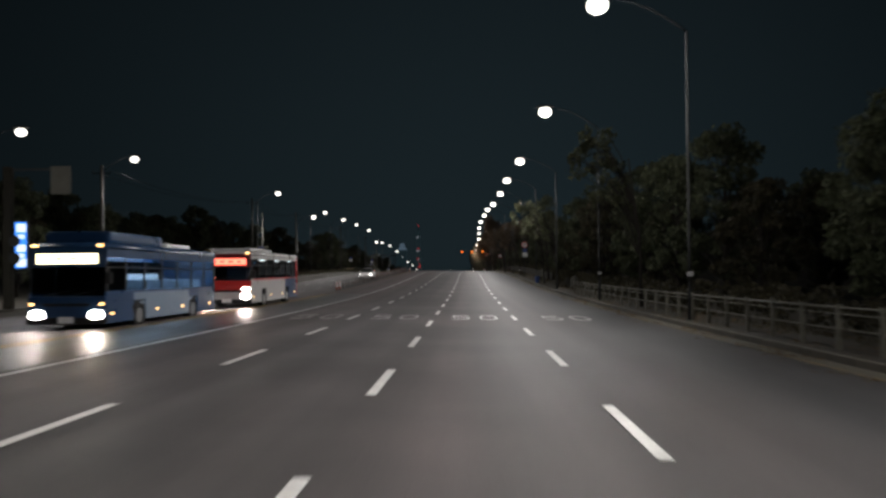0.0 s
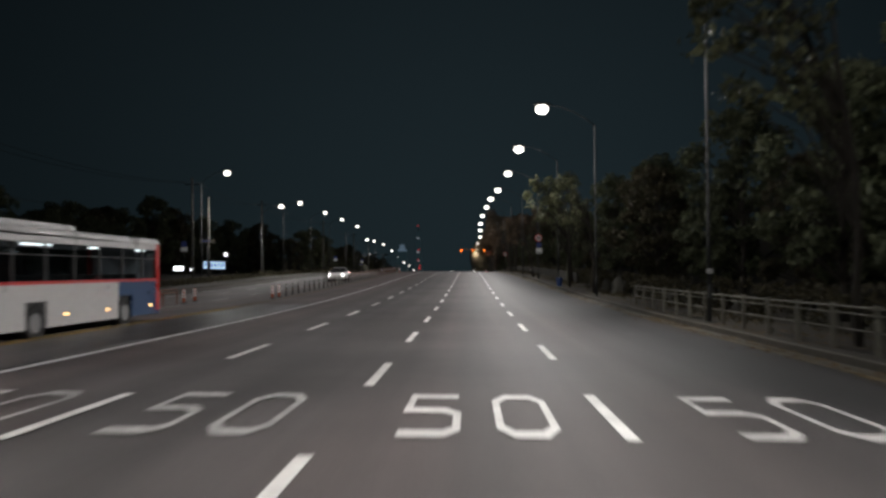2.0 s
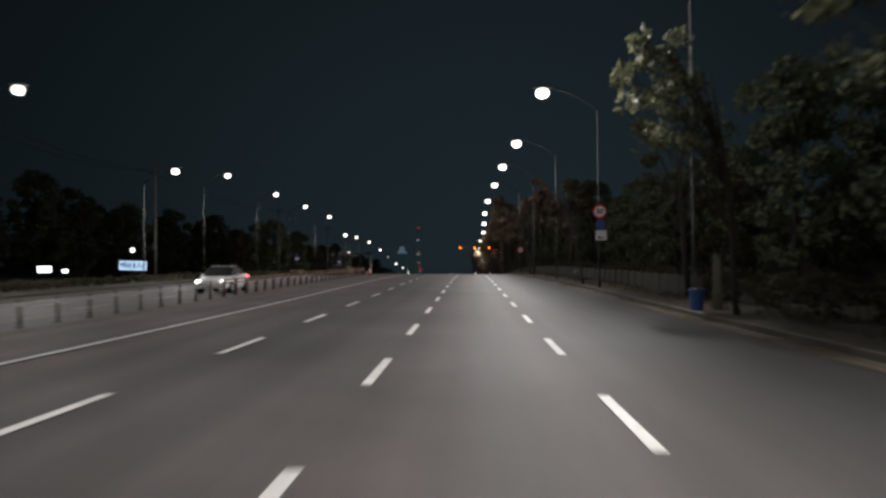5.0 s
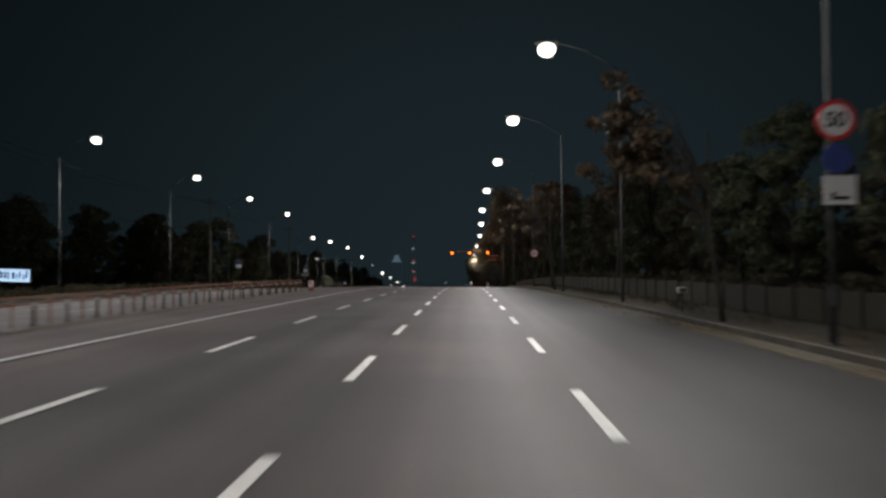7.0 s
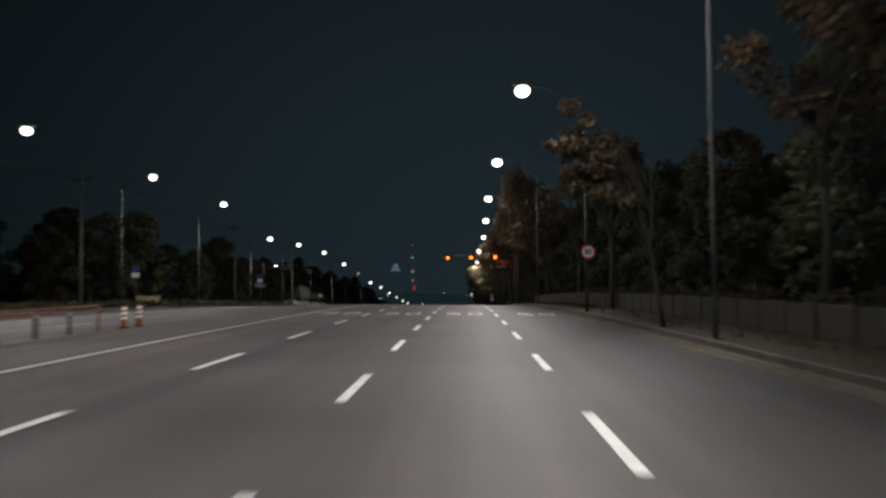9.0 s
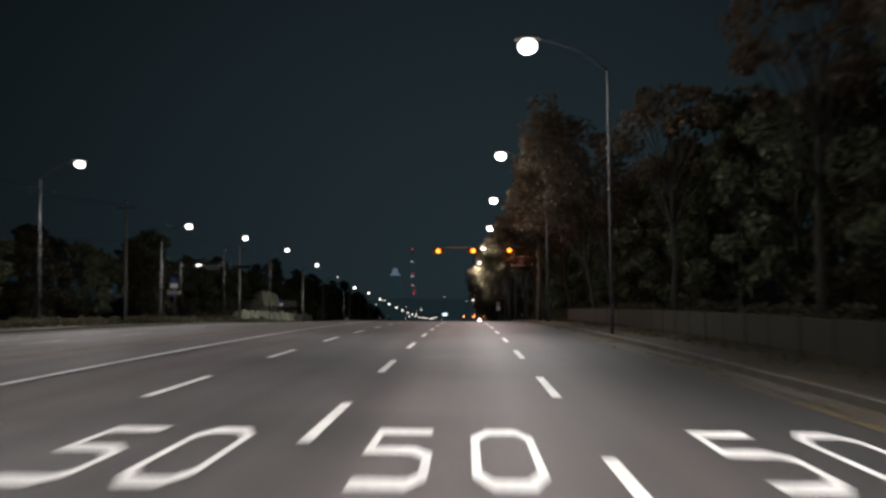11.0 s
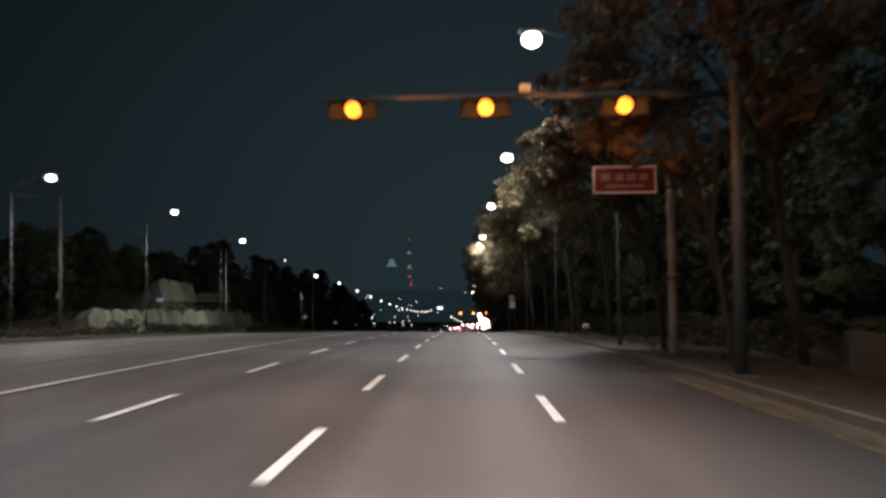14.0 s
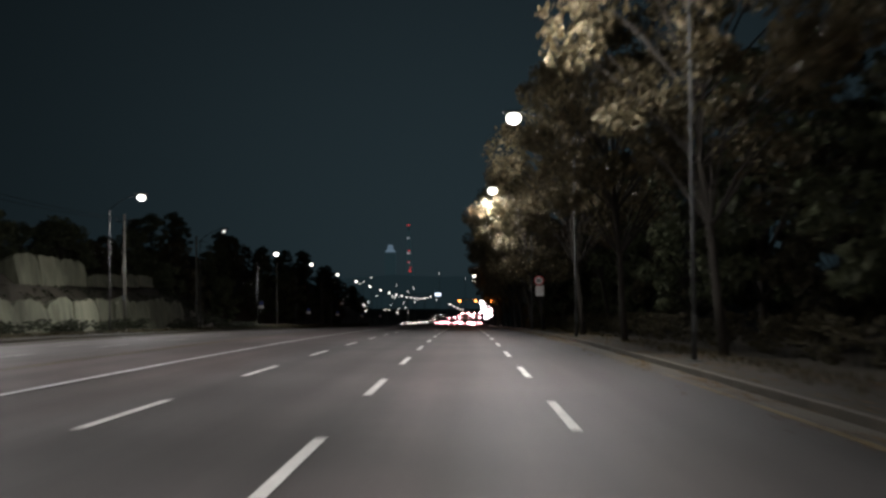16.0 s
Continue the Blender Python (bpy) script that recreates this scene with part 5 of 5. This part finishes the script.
    for k, (bx, bw) in enumerate(((-0.62, 0.22), (-0.25, 0.3), (0.2, 0.34), (0.62, 0.2))):
        box(bm, bx, -0.068, 2.58, bw * 0.7, 0.006, 0.07)
    part("writing", bm, M_BLACK, dd)
    for sx in (-1, 1):
        bm = B()
        bmesh.ops.create_uvsphere(bm, u_segments=14, v_segments=8, radius=1, matrix=Matrix.Translation((sx * 0.95, -0.07, 0.62 if pod else 0.72)) @ Matrix.Diagonal((0.27, 0.08, 0.19, 1)))
        smooth(part("headlamp", bm, M_HEAD, front, "lit headlamp"))
        if not pod:
            bm = B()
            bmesh.ops.create_uvsphere(bm, u_segments=14, v_segments=8, radius=1, matrix=Matrix.Translation((sx * 0.98, -0.09, 1.10)) @ Matrix.Diagonal((0.23, 0.06, 0.09, 1)))
            smooth(part("upper_headlamp", bm, M_HEAD, front, "lit upper headlamp"))
        part("indicator", box(B(), sx * 1.12, -0.07, 1.02, 0.14, 0.04, 0.10, 0.01), M_MARKER, front)
        part("roof_marker", box(B(), sx * 1.05, -0.02, 3.04, 0.16, 0.10, 0.08, 0.01), M_MARKER, e, "lit amber roof marker")
        mr = part("mirror_arm", tube(B(), [(sx * 1.2, 0, 2.3), (sx * 1.42, -0.22, 2.25), (sx * 1.42, -0.25, 2.1)], 0.02, 0.02, 6), M_BLACK, e)
        part("mirror", box(B(), sx * 1.42, -0.25, 1.9, 0.20, 0.10, 0.40, 0.03), M_BLACK, mr)
        wheel(e, sx * (hw - 0.16), 2.62, 0.48, 0.28)
        wheel(e, sx * (hw - 0.16), 8.12, 0.48, 0.28)
        part("tail_lamp", box(B(), sx * 1.0, L + 0.02, 0.95, 0.18, 0.03, 0.4, 0.01), M_TAIL, e)
    part("number_plate", box(B(), 0, -0.13, 0.46, 0.5, 0.015, 0.22, 0.005), M_SIGNWHITE, e)
    if pod:
        part("roof_pod", box(B(), 0, 2.9, H + 0.30, W - 0.35, 4.6, 0.46, 0.14), top_col, e, "blue roof pod")
        part("air_unit", box(B(), 0, 7.6, H + 0.2, 1.7, 2.6, 0.24, 0.08), M_SIGNWHITE, e, "white roof air unit")
    else:
        part("roof_pod", box(B(), 0, 2.9, H + 0.16, W - 0.4, 4.6, 0.26, 0.12), top_col, e)
    for sx in (-0.95, 0.95):
        sp = bpy.data.lights.new("headlamp_beam", "SPOT")
        sp.energy, sp.color, sp.spot_size, sp.spot_blend, sp.shadow_soft_size = 650, (1, 0.84, 0.72), radians(80), 0.8, 0.08
        so = new("headlamp_beam", sp)
        so.parent = e
        so.matrix_basis = look((sx, -0.18, 0.78), (sx * 1.2, -10, 0.1))
    return e


M_BUSMAROON = mk("maroon_paint", (0.10, 0.012, 0.012), (0.15, 0.02, 0.018), 5, 0.3, 0.0, spec=0.6)
M_BUSRED = mk("red_paint", (0.38, 0.02, 0.02), (0.48, 0.035, 0.03), 5, 0.3, 0.0, spec=0.6)
M_BUSWHITE = mk("white_paint", (0.42, 0.41, 0.41), (0.54, 0.53, 0.52), 5, 0.3, 0.0, spec=0.6)
M_BUSBLUE = mk("blue_paint", (0.012, 0.04, 0.10), (0.02, 0.06, 0.14), 5, 0.3, 0.0, spec=0.6)
M_BUSPALE = mk("pale_blue_paint", (0.16, 0.22, 0.30), (0.24, 0.30, 0.38), 5, 0.35, 0.0, spec=0.6)

bus("red_bus", pose(-12.62, 41.4, surf(-12.6, 46) + 0.0, -0.8, 0, 0) @ Matrix.Diagonal((1, 1, 0.94, 1)), M_BUSRED, M_BUSWHITE, M_BUSWHITE, M_DESTRED, "red and white city bus with lit headlamps, in the oncoming lane", False, 2.72, M_BUSWHITE, 1.62, M_BUSBLUE)
bus("blue_bus", pose(-12.95, 25.4, surf(-13, 31) + 0.0, -1.2, 0, 0) @ Matrix.Diagonal((1, 1, 0.91, 1)), M_BUSBLUE, M_BUSPALE, M_BUSBLUE, M_DEST, "blue city bus with a lit cabin, standing in the oncoming lane", True, 2.62, M_BUSBLUE, 1.42, M_BUSBLUE)


def loft(bm, sections):
    """A closed skin through cross-sections of the same number of points."""
    rows = [[bm.verts.new(p) for p in s] for s in sections]
    n = len(rows[0])
    for u, v in zip(rows, rows[1:]):
        for k in range(n):
            bm.faces.new((u[k], u[(k + 1) % n], v[(k + 1) % n], v[k]))
    bm.faces.new(rows[0][::-1])
    bm.faces.new(rows[-1])
    return bm


def sect(y, hw, z0, z1, tuck=0.85):
    return [(-hw * 0.92, y, z0), (-hw, y, z0 + (z1 - z0) * 0.35), (-hw * 0.98, y, z0 + (z1 - z0) * 0.75), (-hw * tuck, y, z1), (hw * tuck, y, z1), (hw * 0.98, y, z0 + (z1 - z0) * 0.75), (hw, y, z0 + (z1 - z0) * 0.35), (hw * 0.92, y, z0)]


def car(m, paint, label, oncoming, group, tail=M_TAIL, head=M_HEAD):
    """A saloon car; its front is at -y."""
    e = thing("car", m, label, "car", group)
    bm = B()
    loft(bm, [sect(-2.25, 0.70, 0.38, 0.66), sect(-2.1, 0.84, 0.28, 0.78), sect(-1.2, 0.90, 0.24, 0.92), sect(0.9, 0.90, 0.24, 0.97), sect(1.8, 0.88, 0.26, 0.98), sect(2.2, 0.80, 0.34, 0.90)])
    smooth(part("body", bm, paint, e))
    bm = B()
    loft(bm, [sect(-1.15, 0.78, 0.90, 0.93, 0.9), sect(-0.45, 0.74, 0.90, 1.40, 0.74), sect(0.75, 0.74, 0.90, 1.44, 0.74), sect(1.65, 0.74, 0.90, 0.99, 0.9)])
    cab = part("cabin", bm, M_BLACK, e, "dark tinted cabin glass")
    part("roof", box(B(), 0, 0.15, 1.435, 1.06, 1.25, 0.03, 0.012), paint, e)
    for sx in (-1, 1):
        for yy in (-1.35, 1.35):
            wheel(e, sx * 0.80, yy, 0.32, 0.2)
        part("headlamp", box(B(), sx * 0.62, -2.17, 0.64, 0.30, 0.10, 0.13, 0.03), head if oncoming else M_RIM, e, "lit headlamp" if oncoming else "")
        part("tail_lamp", box(B(), sx * 0.60, 2.15, 0.80, 0.40, 0.10, 0.20, 0.03), tail, e, "lit red tail lamp")
        part("mirror", box(B(), sx * 0.98, -0.55, 0.98, 0.16, 0.1, 0.12, 0.03), paint, e)
    part("number_plate", box(B(), 0, 2.21 if not oncoming else -2.25, 0.55, 0.5, 0.02, 0.12), M_SIGNWHITE, e)
    part("bumper", box(B(), 0, -2.18, 0.38, 1.5, 0.14, 0.16, 0.05), paint, e)
    return e


M_CARWHITE = mk("white_car_paint", (0.65, 0.65, 0.65), (0.75, 0.75, 0.75), 5, 0.25, 0.0, spec=0.6)
M_CARDARK = mk("dark_car_paint", (0.02, 0.02, 0.025), (0.05, 0.05, 0.055), 5, 0.25, 0.0, spec=0.6)
car(pose(-13.8, 108.6, surf(-13.8, 108.6), 0.3, 0, 0), M_CARWHITE, "white saloon car with lit headlamps in the oncoming lanes", True, "")
going = car(pose(0, 0, 0), M_CARDARK, "distant dark car with red tail lamps queueing", False, "queueing traffic")
coming = car(pose(0, 0, 0), M_CARDARK, "distant car with white headlamps coming uphill", True, "oncoming traffic", M_TAIL, M_HEAD_FAR)


def on_road(x, y, turn=0):
    return pose(x, y, surf(x, y), -slope_deg(y) if turn else slope_deg(y), 0, turn)


rt = random.Random(9)
braking = car(pose(0, 0, 0), M_CARWHITE, "distant pale car with glaring brake lamps in the queue", False, "queueing traffic", M_BRAKE)
queue = [on_road(x + rt.uniform(-0.3, 0.3), y, 180) for x, y in [(lx, 463 + 9.5 * j + rt.uniform(-2, 2)) for j in range(9) for lx in (-6.4, -3.3, 0.0, 3.2)] + [(lx, 560 + 17 * j + rt.uniform(-4, 4)) for j in range(14) for lx in (-3.3, 0.0, 3.2)]]
place(going, queue[0::5])
place(braking, queue[1::5] + queue[2::5] + queue[3::5] + queue[4::5])
place(coming, [on_road(x, y) for x, y in ((-14.2, 470), (-17.5, 486), (-13.6, 505), (-20.5, 520), (-14, 540), (-17, 560), (-13.8, 590), (-20, 610), (-14, 640), (-17, 660), (-14, 690), (-20, 705), (-17, 730), (-14, 760), (-17, 790), (-14, 820))])


def box_truck(m):
    """A queueing box truck seen from behind; its front is at -y."""
    e = thing("box_truck", m, "pale box truck with glaring brake lamps in the queue", "truck", "queueing trucks")
    part("cargo_box", box(B(), 0, 0.7, 1.75, 2.1, 4.4, 2.2, 0.05), M_BUSPALE, e)
    cab = part("cab", loft(B(), [sect(-3.0, 0.90, 0.45, 1.25), sect(-2.85, 0.95, 0.40, 1.4), sect(-2.2, 0.95, 0.40, 2.1), sect(-1.55, 0.95, 0.40, 2.15)]), M_CARWHITE, e)
    part("windscreen", box(B(), 0, -2.58, 1.72, 1.6, 0.04, 0.62, 0.01, Matrix.Rotation(radians(-38), 4, "X")), M_BLACK, cab)
    part("chassis", box(B(), 0, 0.2, 0.52, 0.9, 5.4, 0.18, 0.02), M_BLACK, e)
    for sx in (-1, 1):
        door = part("rear_door", box(B(), sx * 0.52, 2.92, 1.75, 1.0, 0.05, 2.08, 0.015), M_BUSWHITE, e)
        part("door_bar", tube(B(), [(sx * 0.2, 2.96, 0.8), (sx * 0.2, 2.96, 2.7)], 0.02, 0.02, 6), M_STEEL, door)
        part("tail_lamp", box(B(), sx * 0.85, 2.93, 0.58, 0.46, 0.07, 0.24, 0.03), M_BRAKE, e, "glaring brake lamp")
        part("marker_lamp", box(B(), sx * 0.80, 2.93, 2.90, 0.34, 0.06, 0.16, 0.03), M_BRAKE, e, "lit rear marker lamp")
        for yy in (-2.1, 1.7):
            wheel(e, sx * 0.85, yy, 0.40, 0.24)
    return e


place(box_truck(pose(0, 0, 0)), [on_road(x, y, 180) @ Matrix.Diagonal((1, 1, k, 1)) for x, y, k in ((3.0, 458, 0.78), (0.2, 467, 1.12), (3.6, 481, 1.2), (-3.6, 475, 0.7), (0.5, 495, 0.85), (2.7, 509, 1.1), (-2.8, 520, 0.9), (0.0, 540, 1.0))])
place(braking, [on_road(x, y, 180) for x, y in ((-6.6, 452), (-3.2, 455), (0.1, 453), (-6.2, 458.5), (-6.5, 474), (3.3, 449))])


# ---- lit shop signs at the foot of the hill ----
def shop_sign(x, y, z, w, h, mat_, label):
    e = thing("lit_shop_sign", pose(x, y, road_z(y)), label, "sign", "lit shop signs")
    for sx in (-w * 0.35, w * 0.35):
        part("post", tube(B(), [(sx, 0, -0.3), (sx, 0, z)], 0.07, 0.07, 8), M_STEEL, e)
    f = part("frame", box(B(), 0, 0, z, w + 0.2, 0.3, h + 0.2, 0.03), M_DARKSTEEL, e)
    part("panel", box(B(), 0, -0.16, z, w, 0.03, h, 0.01), mat_, f, "glowing sign panel")


M_SHOP = glow("shop_sign_white", (1.0, 0.93, 0.93), 7)
M_SHOPPINK = glow("shop_sign_pink", (1.0, 0.55, 0.6), 9)
for x, y, z, w, h, mat_ in ((6.2, 500, 6.0, 2.0, 2.0, M_SHOP), (7.9, 500.5, 4.4, 1.5, 1.0, M_SHOPPINK), (8.4, 515, 5.0, 1.5, 0.9, M_SHOP), (6.3, 540, 7.6, 1.6, 1.2, M_SHOP), (6.5, 480, 3.2, 1.5, 0.8, M_SHOPPINK), (7.4, 507, 5.5, 1.7, 1.0, M_SHOP), (6.3, 511, 4.2, 1.8, 0.9, M_SHOP), (7.9, 490, 2.8, 1.1, 0.7, M_SHOP), (6.5, 492, 2.2, 1.3, 0.6, M_SHOP), (6.6, 526, 6.0, 1.4, 0.8, M_SHOPPINK)):
    shop_sign(x, y, z, w, h, mat_, "glowing white shop sign on posts at the foot of the hill" if mat_ is not M_SHOPPINK else "glowing pink shop sign on posts at the foot of the hill")


def far_lights():
    r = random.Random(31)
    for i in range(48):
        near = i % 2
        x, y = (r.uniform(-75, -28), r.uniform(560, 840)) if near else (r.uniform(-130, 40), r.uniform(840, 915))
        h = r.uniform(4, 13) if near else r.uniform(9, 30)
        e = thing("mast_light", pose(x, y, road_z(y)), "tiny distant white light on a slim mast", "lamp", "city lights far off")
        part("mast", tube(B(), [(0, 0, -0.3), (0, 0, h)], 0.16, 0.10, 6), M_DARKSTEEL, e)
        part("lamp", box(B(), 0, 0, h, 0.5, 0.4, 0.35, 0.08), M_LENS_FAR, e, "glowing lamp")
    # lamps along the median where the road bends away at the foot of the hill
    for i in range(5):
        u = i / 4
        y = 560 + 130 * u
        e = thing("mast_light", pose(-5.6 + 4.6 * u, y, road_z(y)), "distant white lamp on a median mast", "lamp", "median lamps far off")
        part("mast", tube(B(), [(0, 0, -0.3), (0, 0, 7.3 - 2.4 * u)], 0.12, 0.08, 6), M_DARKSTEEL, e)
        part("lamp", box(B(), 0, 0, 7.3 - 2.4 * u, 0.5, 0.4, 0.32, 0.1), M_LENS_FAR, e, "glowing lamp")


far_lights()

# ---- distance ----
def far_tower():
    x, y = -162.0, 2640.0
    e = thing("city_tower", pose(x, y, road_z(y)), "very tall slender city tower with red beacons, far off", "tower")
    zb = -road_z(y) + road_z(245) - 9
    bm = B()
    loft(bm, [[(a * w, b * w, z) for a, b in ((-1, -0.6), (-0.6, -1), (0.6, -1), (1, -0.6), (1, 0.6), (0.6, 1), (-0.6, 1), (-1, 0.6))] for z, w in ((0, 13), (zb * 0.6, 12), (zb + 20, 9), (zb + 80, 6.0), (zb + 106, 3.5))])
    # shaft glows like the sky, night haze being put into its colour
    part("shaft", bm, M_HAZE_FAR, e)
    part("spire", tube(B(), [(0, 0, zb + 105), (0, 0, zb + 120)], 1.6, 0.5, 8), M_DARKSTEEL, e)
    r = random.Random(4)
    for z, w, mm in ((120, 3, M_REDLED), (82, 7, M_WINLIT), (45, 4, M_REDLED), (38, 9, M_WINLIT), (12, 4, M_REDLED), (10, 3, M_WINLIT), (-6, 3, M_REDLED), (-13, 4, M_REDLED), (-15, 3, M_REDLED)):
        part("beacon" if mm is M_REDLED else "lit_floor", box(B(), r.uniform(-2, 5), -13, zb + z, w, 8, 2.2), mm, e, "red beacon" if mm is M_REDLED else "lit floor band")


far_tower()


def crowned_tower():
    """A tall block beyond the hill: only its floodlit stepped crown shows against the night."""
    x, y = -195.0, 2400.0
    e = thing("office_tower", pose(x, y, road_z(y)), "distant office tower with a pale floodlit stepped crown", "tower")
    zb = -road_z(y) + road_z(245) + 29
    # shaft and crown glow: haze and floodlight are put into their colours
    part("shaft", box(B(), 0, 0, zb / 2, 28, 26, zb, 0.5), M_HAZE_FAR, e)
    bm = B()
    loft(bm, [[(a * w, b * w, z) for a, b in ((-1, -0.9), (1, -0.9), (1, 0.9), (-1, 0.9))] for z, w in ((zb, 13.0), (zb + 5, 11.5), (zb + 7, 8.0), (zb + 15, 6.8), (zb + 20, 5))])
    part("crown", bm, M_CROWN, e, "pale floodlit crown")


crowned_tower()


def far_hills():
    """A hazy rise of ground with a broken skyline that closes the valley beyond the traffic."""
    bm = B()
    prev = None
    foot = road_z(930)
    for i in range(161):
        x = -1800 + 22 * i
        y = 950 + 14 * math.sin(i * 0.5)
        zt = foot + 27 + 4 * noise.noise(Vector((i * 0.08, 2.0, 0))) + 2 * noise.noise(Vector((i * 0.5, 5.0, 0)))
        row = [bm.verts.new((x, y - 25, foot - 6)), bm.verts.new((x, y, zt)), bm.verts.new((x, y + 300, road_z(1250) - 6))]
        if prev:
            bm.faces.new((prev[0], row[0], row[1], prev[1]))
            bm.faces.new((prev[1], row[1], row[2], prev[2]))
        prev = row
    # added backdrop: the city's haze is put into its own glow
    tagged(new("backdrop_hills", mesh_of("backdrop_hills", bm, M_HAZE)), "low backdrop hills on the horizon, glowing with painted city haze", "hills", kind="structure")


far_hills()


def overhead_sign():
    y = 598
    e = thing("overhead_sign", pose(-24.6, y, road_z(y) + 0.15), "distant overhead road sign lit white", "road sign")
    part("mast", tube(B(), [(0, 0, 0), (0, 0, 12.5)], 0.2, 0.14, 10), M_STEEL, e)
    part("arm", tube(B(), [(0, 0, 12), (15, 0, 12)], 0.12, 0.1, 8), M_STEEL, e)
    part("board", box(B(), 13.1, -0.15, 11.8, 2.5, 0.15, 1.2, 0.02), M_WHITELED, e, "glowing white board")


overhead_sign()


# ---- fallen leaves in the gutter and on the footway ----
def leaf_litter():
    r = np.random.RandomState(77)
    n = 26000
    y = r.uniform(2, 330, n)
    kx = np.array([kerb_x(v) for v in y])
    gutter = r.rand(n) < 0.45
    d = np.where(gutter, -np.abs(r.normal(0, 0.42, n)) - 0.02, 0.2 + r.rand(n) * 2.3)
    patch = np.array([noise.noise(Vector((a * 0.35, b * 1.3, 4.0))) for a, b in zip(y, d)])
    keep = patch > -0.05
    y, kx, d = y[keep], kx[keep], d[keep]
    verts, faces = [], []
    for i in range(len(y)):
        x = kx[i] + d[i]
        z = surf(min(x, kx[i]), y[i]) + (0.155 if d[i] > 0 else 0.012)
        s, a = 0.035 + 0.045 * r.rand(), r.rand() * math.tau
        ca, sa, t1, t2 = math.cos(a) * s, math.sin(a) * s, r.rand() * 0.03, r.rand() * 0.03
        k = len(verts)
        verts += [(x + ca, y[i] + sa, z + t1), (x - sa * 0.6, y[i] + ca * 0.6, z), (x - ca, y[i] - sa, z + t2), (x + sa * 0.6, y[i] - ca * 0.6, z + 0.004)]
        faces.append((k, k + 1, k + 2, k + 3))
    me = bpy.data.meshes.new("leaf_litter")
    me.from_pydata(verts, [], faces)
    me.materials.append(M_LITTER)
    tagged(new("leaf_litter", me), "dry brown fallen leaves in the gutter and on the footway", "fallen leaves", kind="stuff")


M_LITTER = leafmat("fallen_leaves", (0.042, 0.028, 0.012), (0.125, 0.082, 0.034), 0.45)
leaf_litter()


# ---- dry weeds along the back of the footway ----
def verge_weeds():
    r = np.random.RandomState(55)
    verts, faces = [], []
    for i in range(16000):
        y = r.uniform(4, 330)
        d = 0.95 + 1.75 * r.rand() ** 0.6
        if noise.noise(Vector((y * 0.22, d * 0.8, 9.0))) < -0.12:
            continue
        x, z = kerb_x(y) + d, surf(kerb_x(y), y) + 0.14
        h, w, a = r.uniform(0.06, 0.26), r.uniform(0.008, 0.02), r.rand() * math.tau
        lx, ly = r.normal(0, 0.07, 2)
        ca, sa = math.cos(a) * w, math.sin(a) * w
        k = len(verts)
        verts += [(x - ca, y - sa, z), (x + ca, y + sa, z), (x + ca * 0.6 + lx * 0.5, y + sa * 0.6 + ly * 0.5, z + h * 0.6), (x + lx, y + ly, z + h)]
        faces.append((k, k + 1, k + 2, k + 3))
    me = bpy.data.meshes.new("verge_weeds")
    me.from_pydata(verts, [], faces)
    me.materials.append(M_WEEDS)
    tagged(new("verge_weeds", me), "sparse dry weeds along the back of the footway", "weeds", kind="stuff")


M_WEEDS = leafmat("dry_weeds", (0.024, 0.021, 0.009), (0.066, 0.053, 0.023), 0.4)
verge_weeds()


# ---- kerb stones, one by one, where the camera passes nearest ----
def kerb_stones():
    e = thing("kerb", pose(0, 0, 0), "row of pale granite kerb stones along the outer lane", "kerb", kind="structure")
    meshes = []
    for k in range(4):
        bm = B()
        box(bm, 0, 0, 0, 0.15, 0.985, 0.30, 0.012)
        for v in bm.verts:
            v.co += Vector((random.uniform(-1, 1), random.uniform(-1, 1), random.uniform(-1, 1))) * 0.003
        meshes.append(mesh_of("kerb_stone", bm, M_KERB))
    for i in range(299):
        y = -10 + i
        ob = new("kerb_stone", meshes[i % 4])
        ob.parent = e
        x = kerb_x(y + 0.5) + 0.095
        ob.matrix_basis = pose(x, y + 0.5, surf(x, y + 0.5) + 0.01 + random.uniform(-0.004, 0.004), slope_deg(y + 0.5), 0, 0)


kerb_stones()
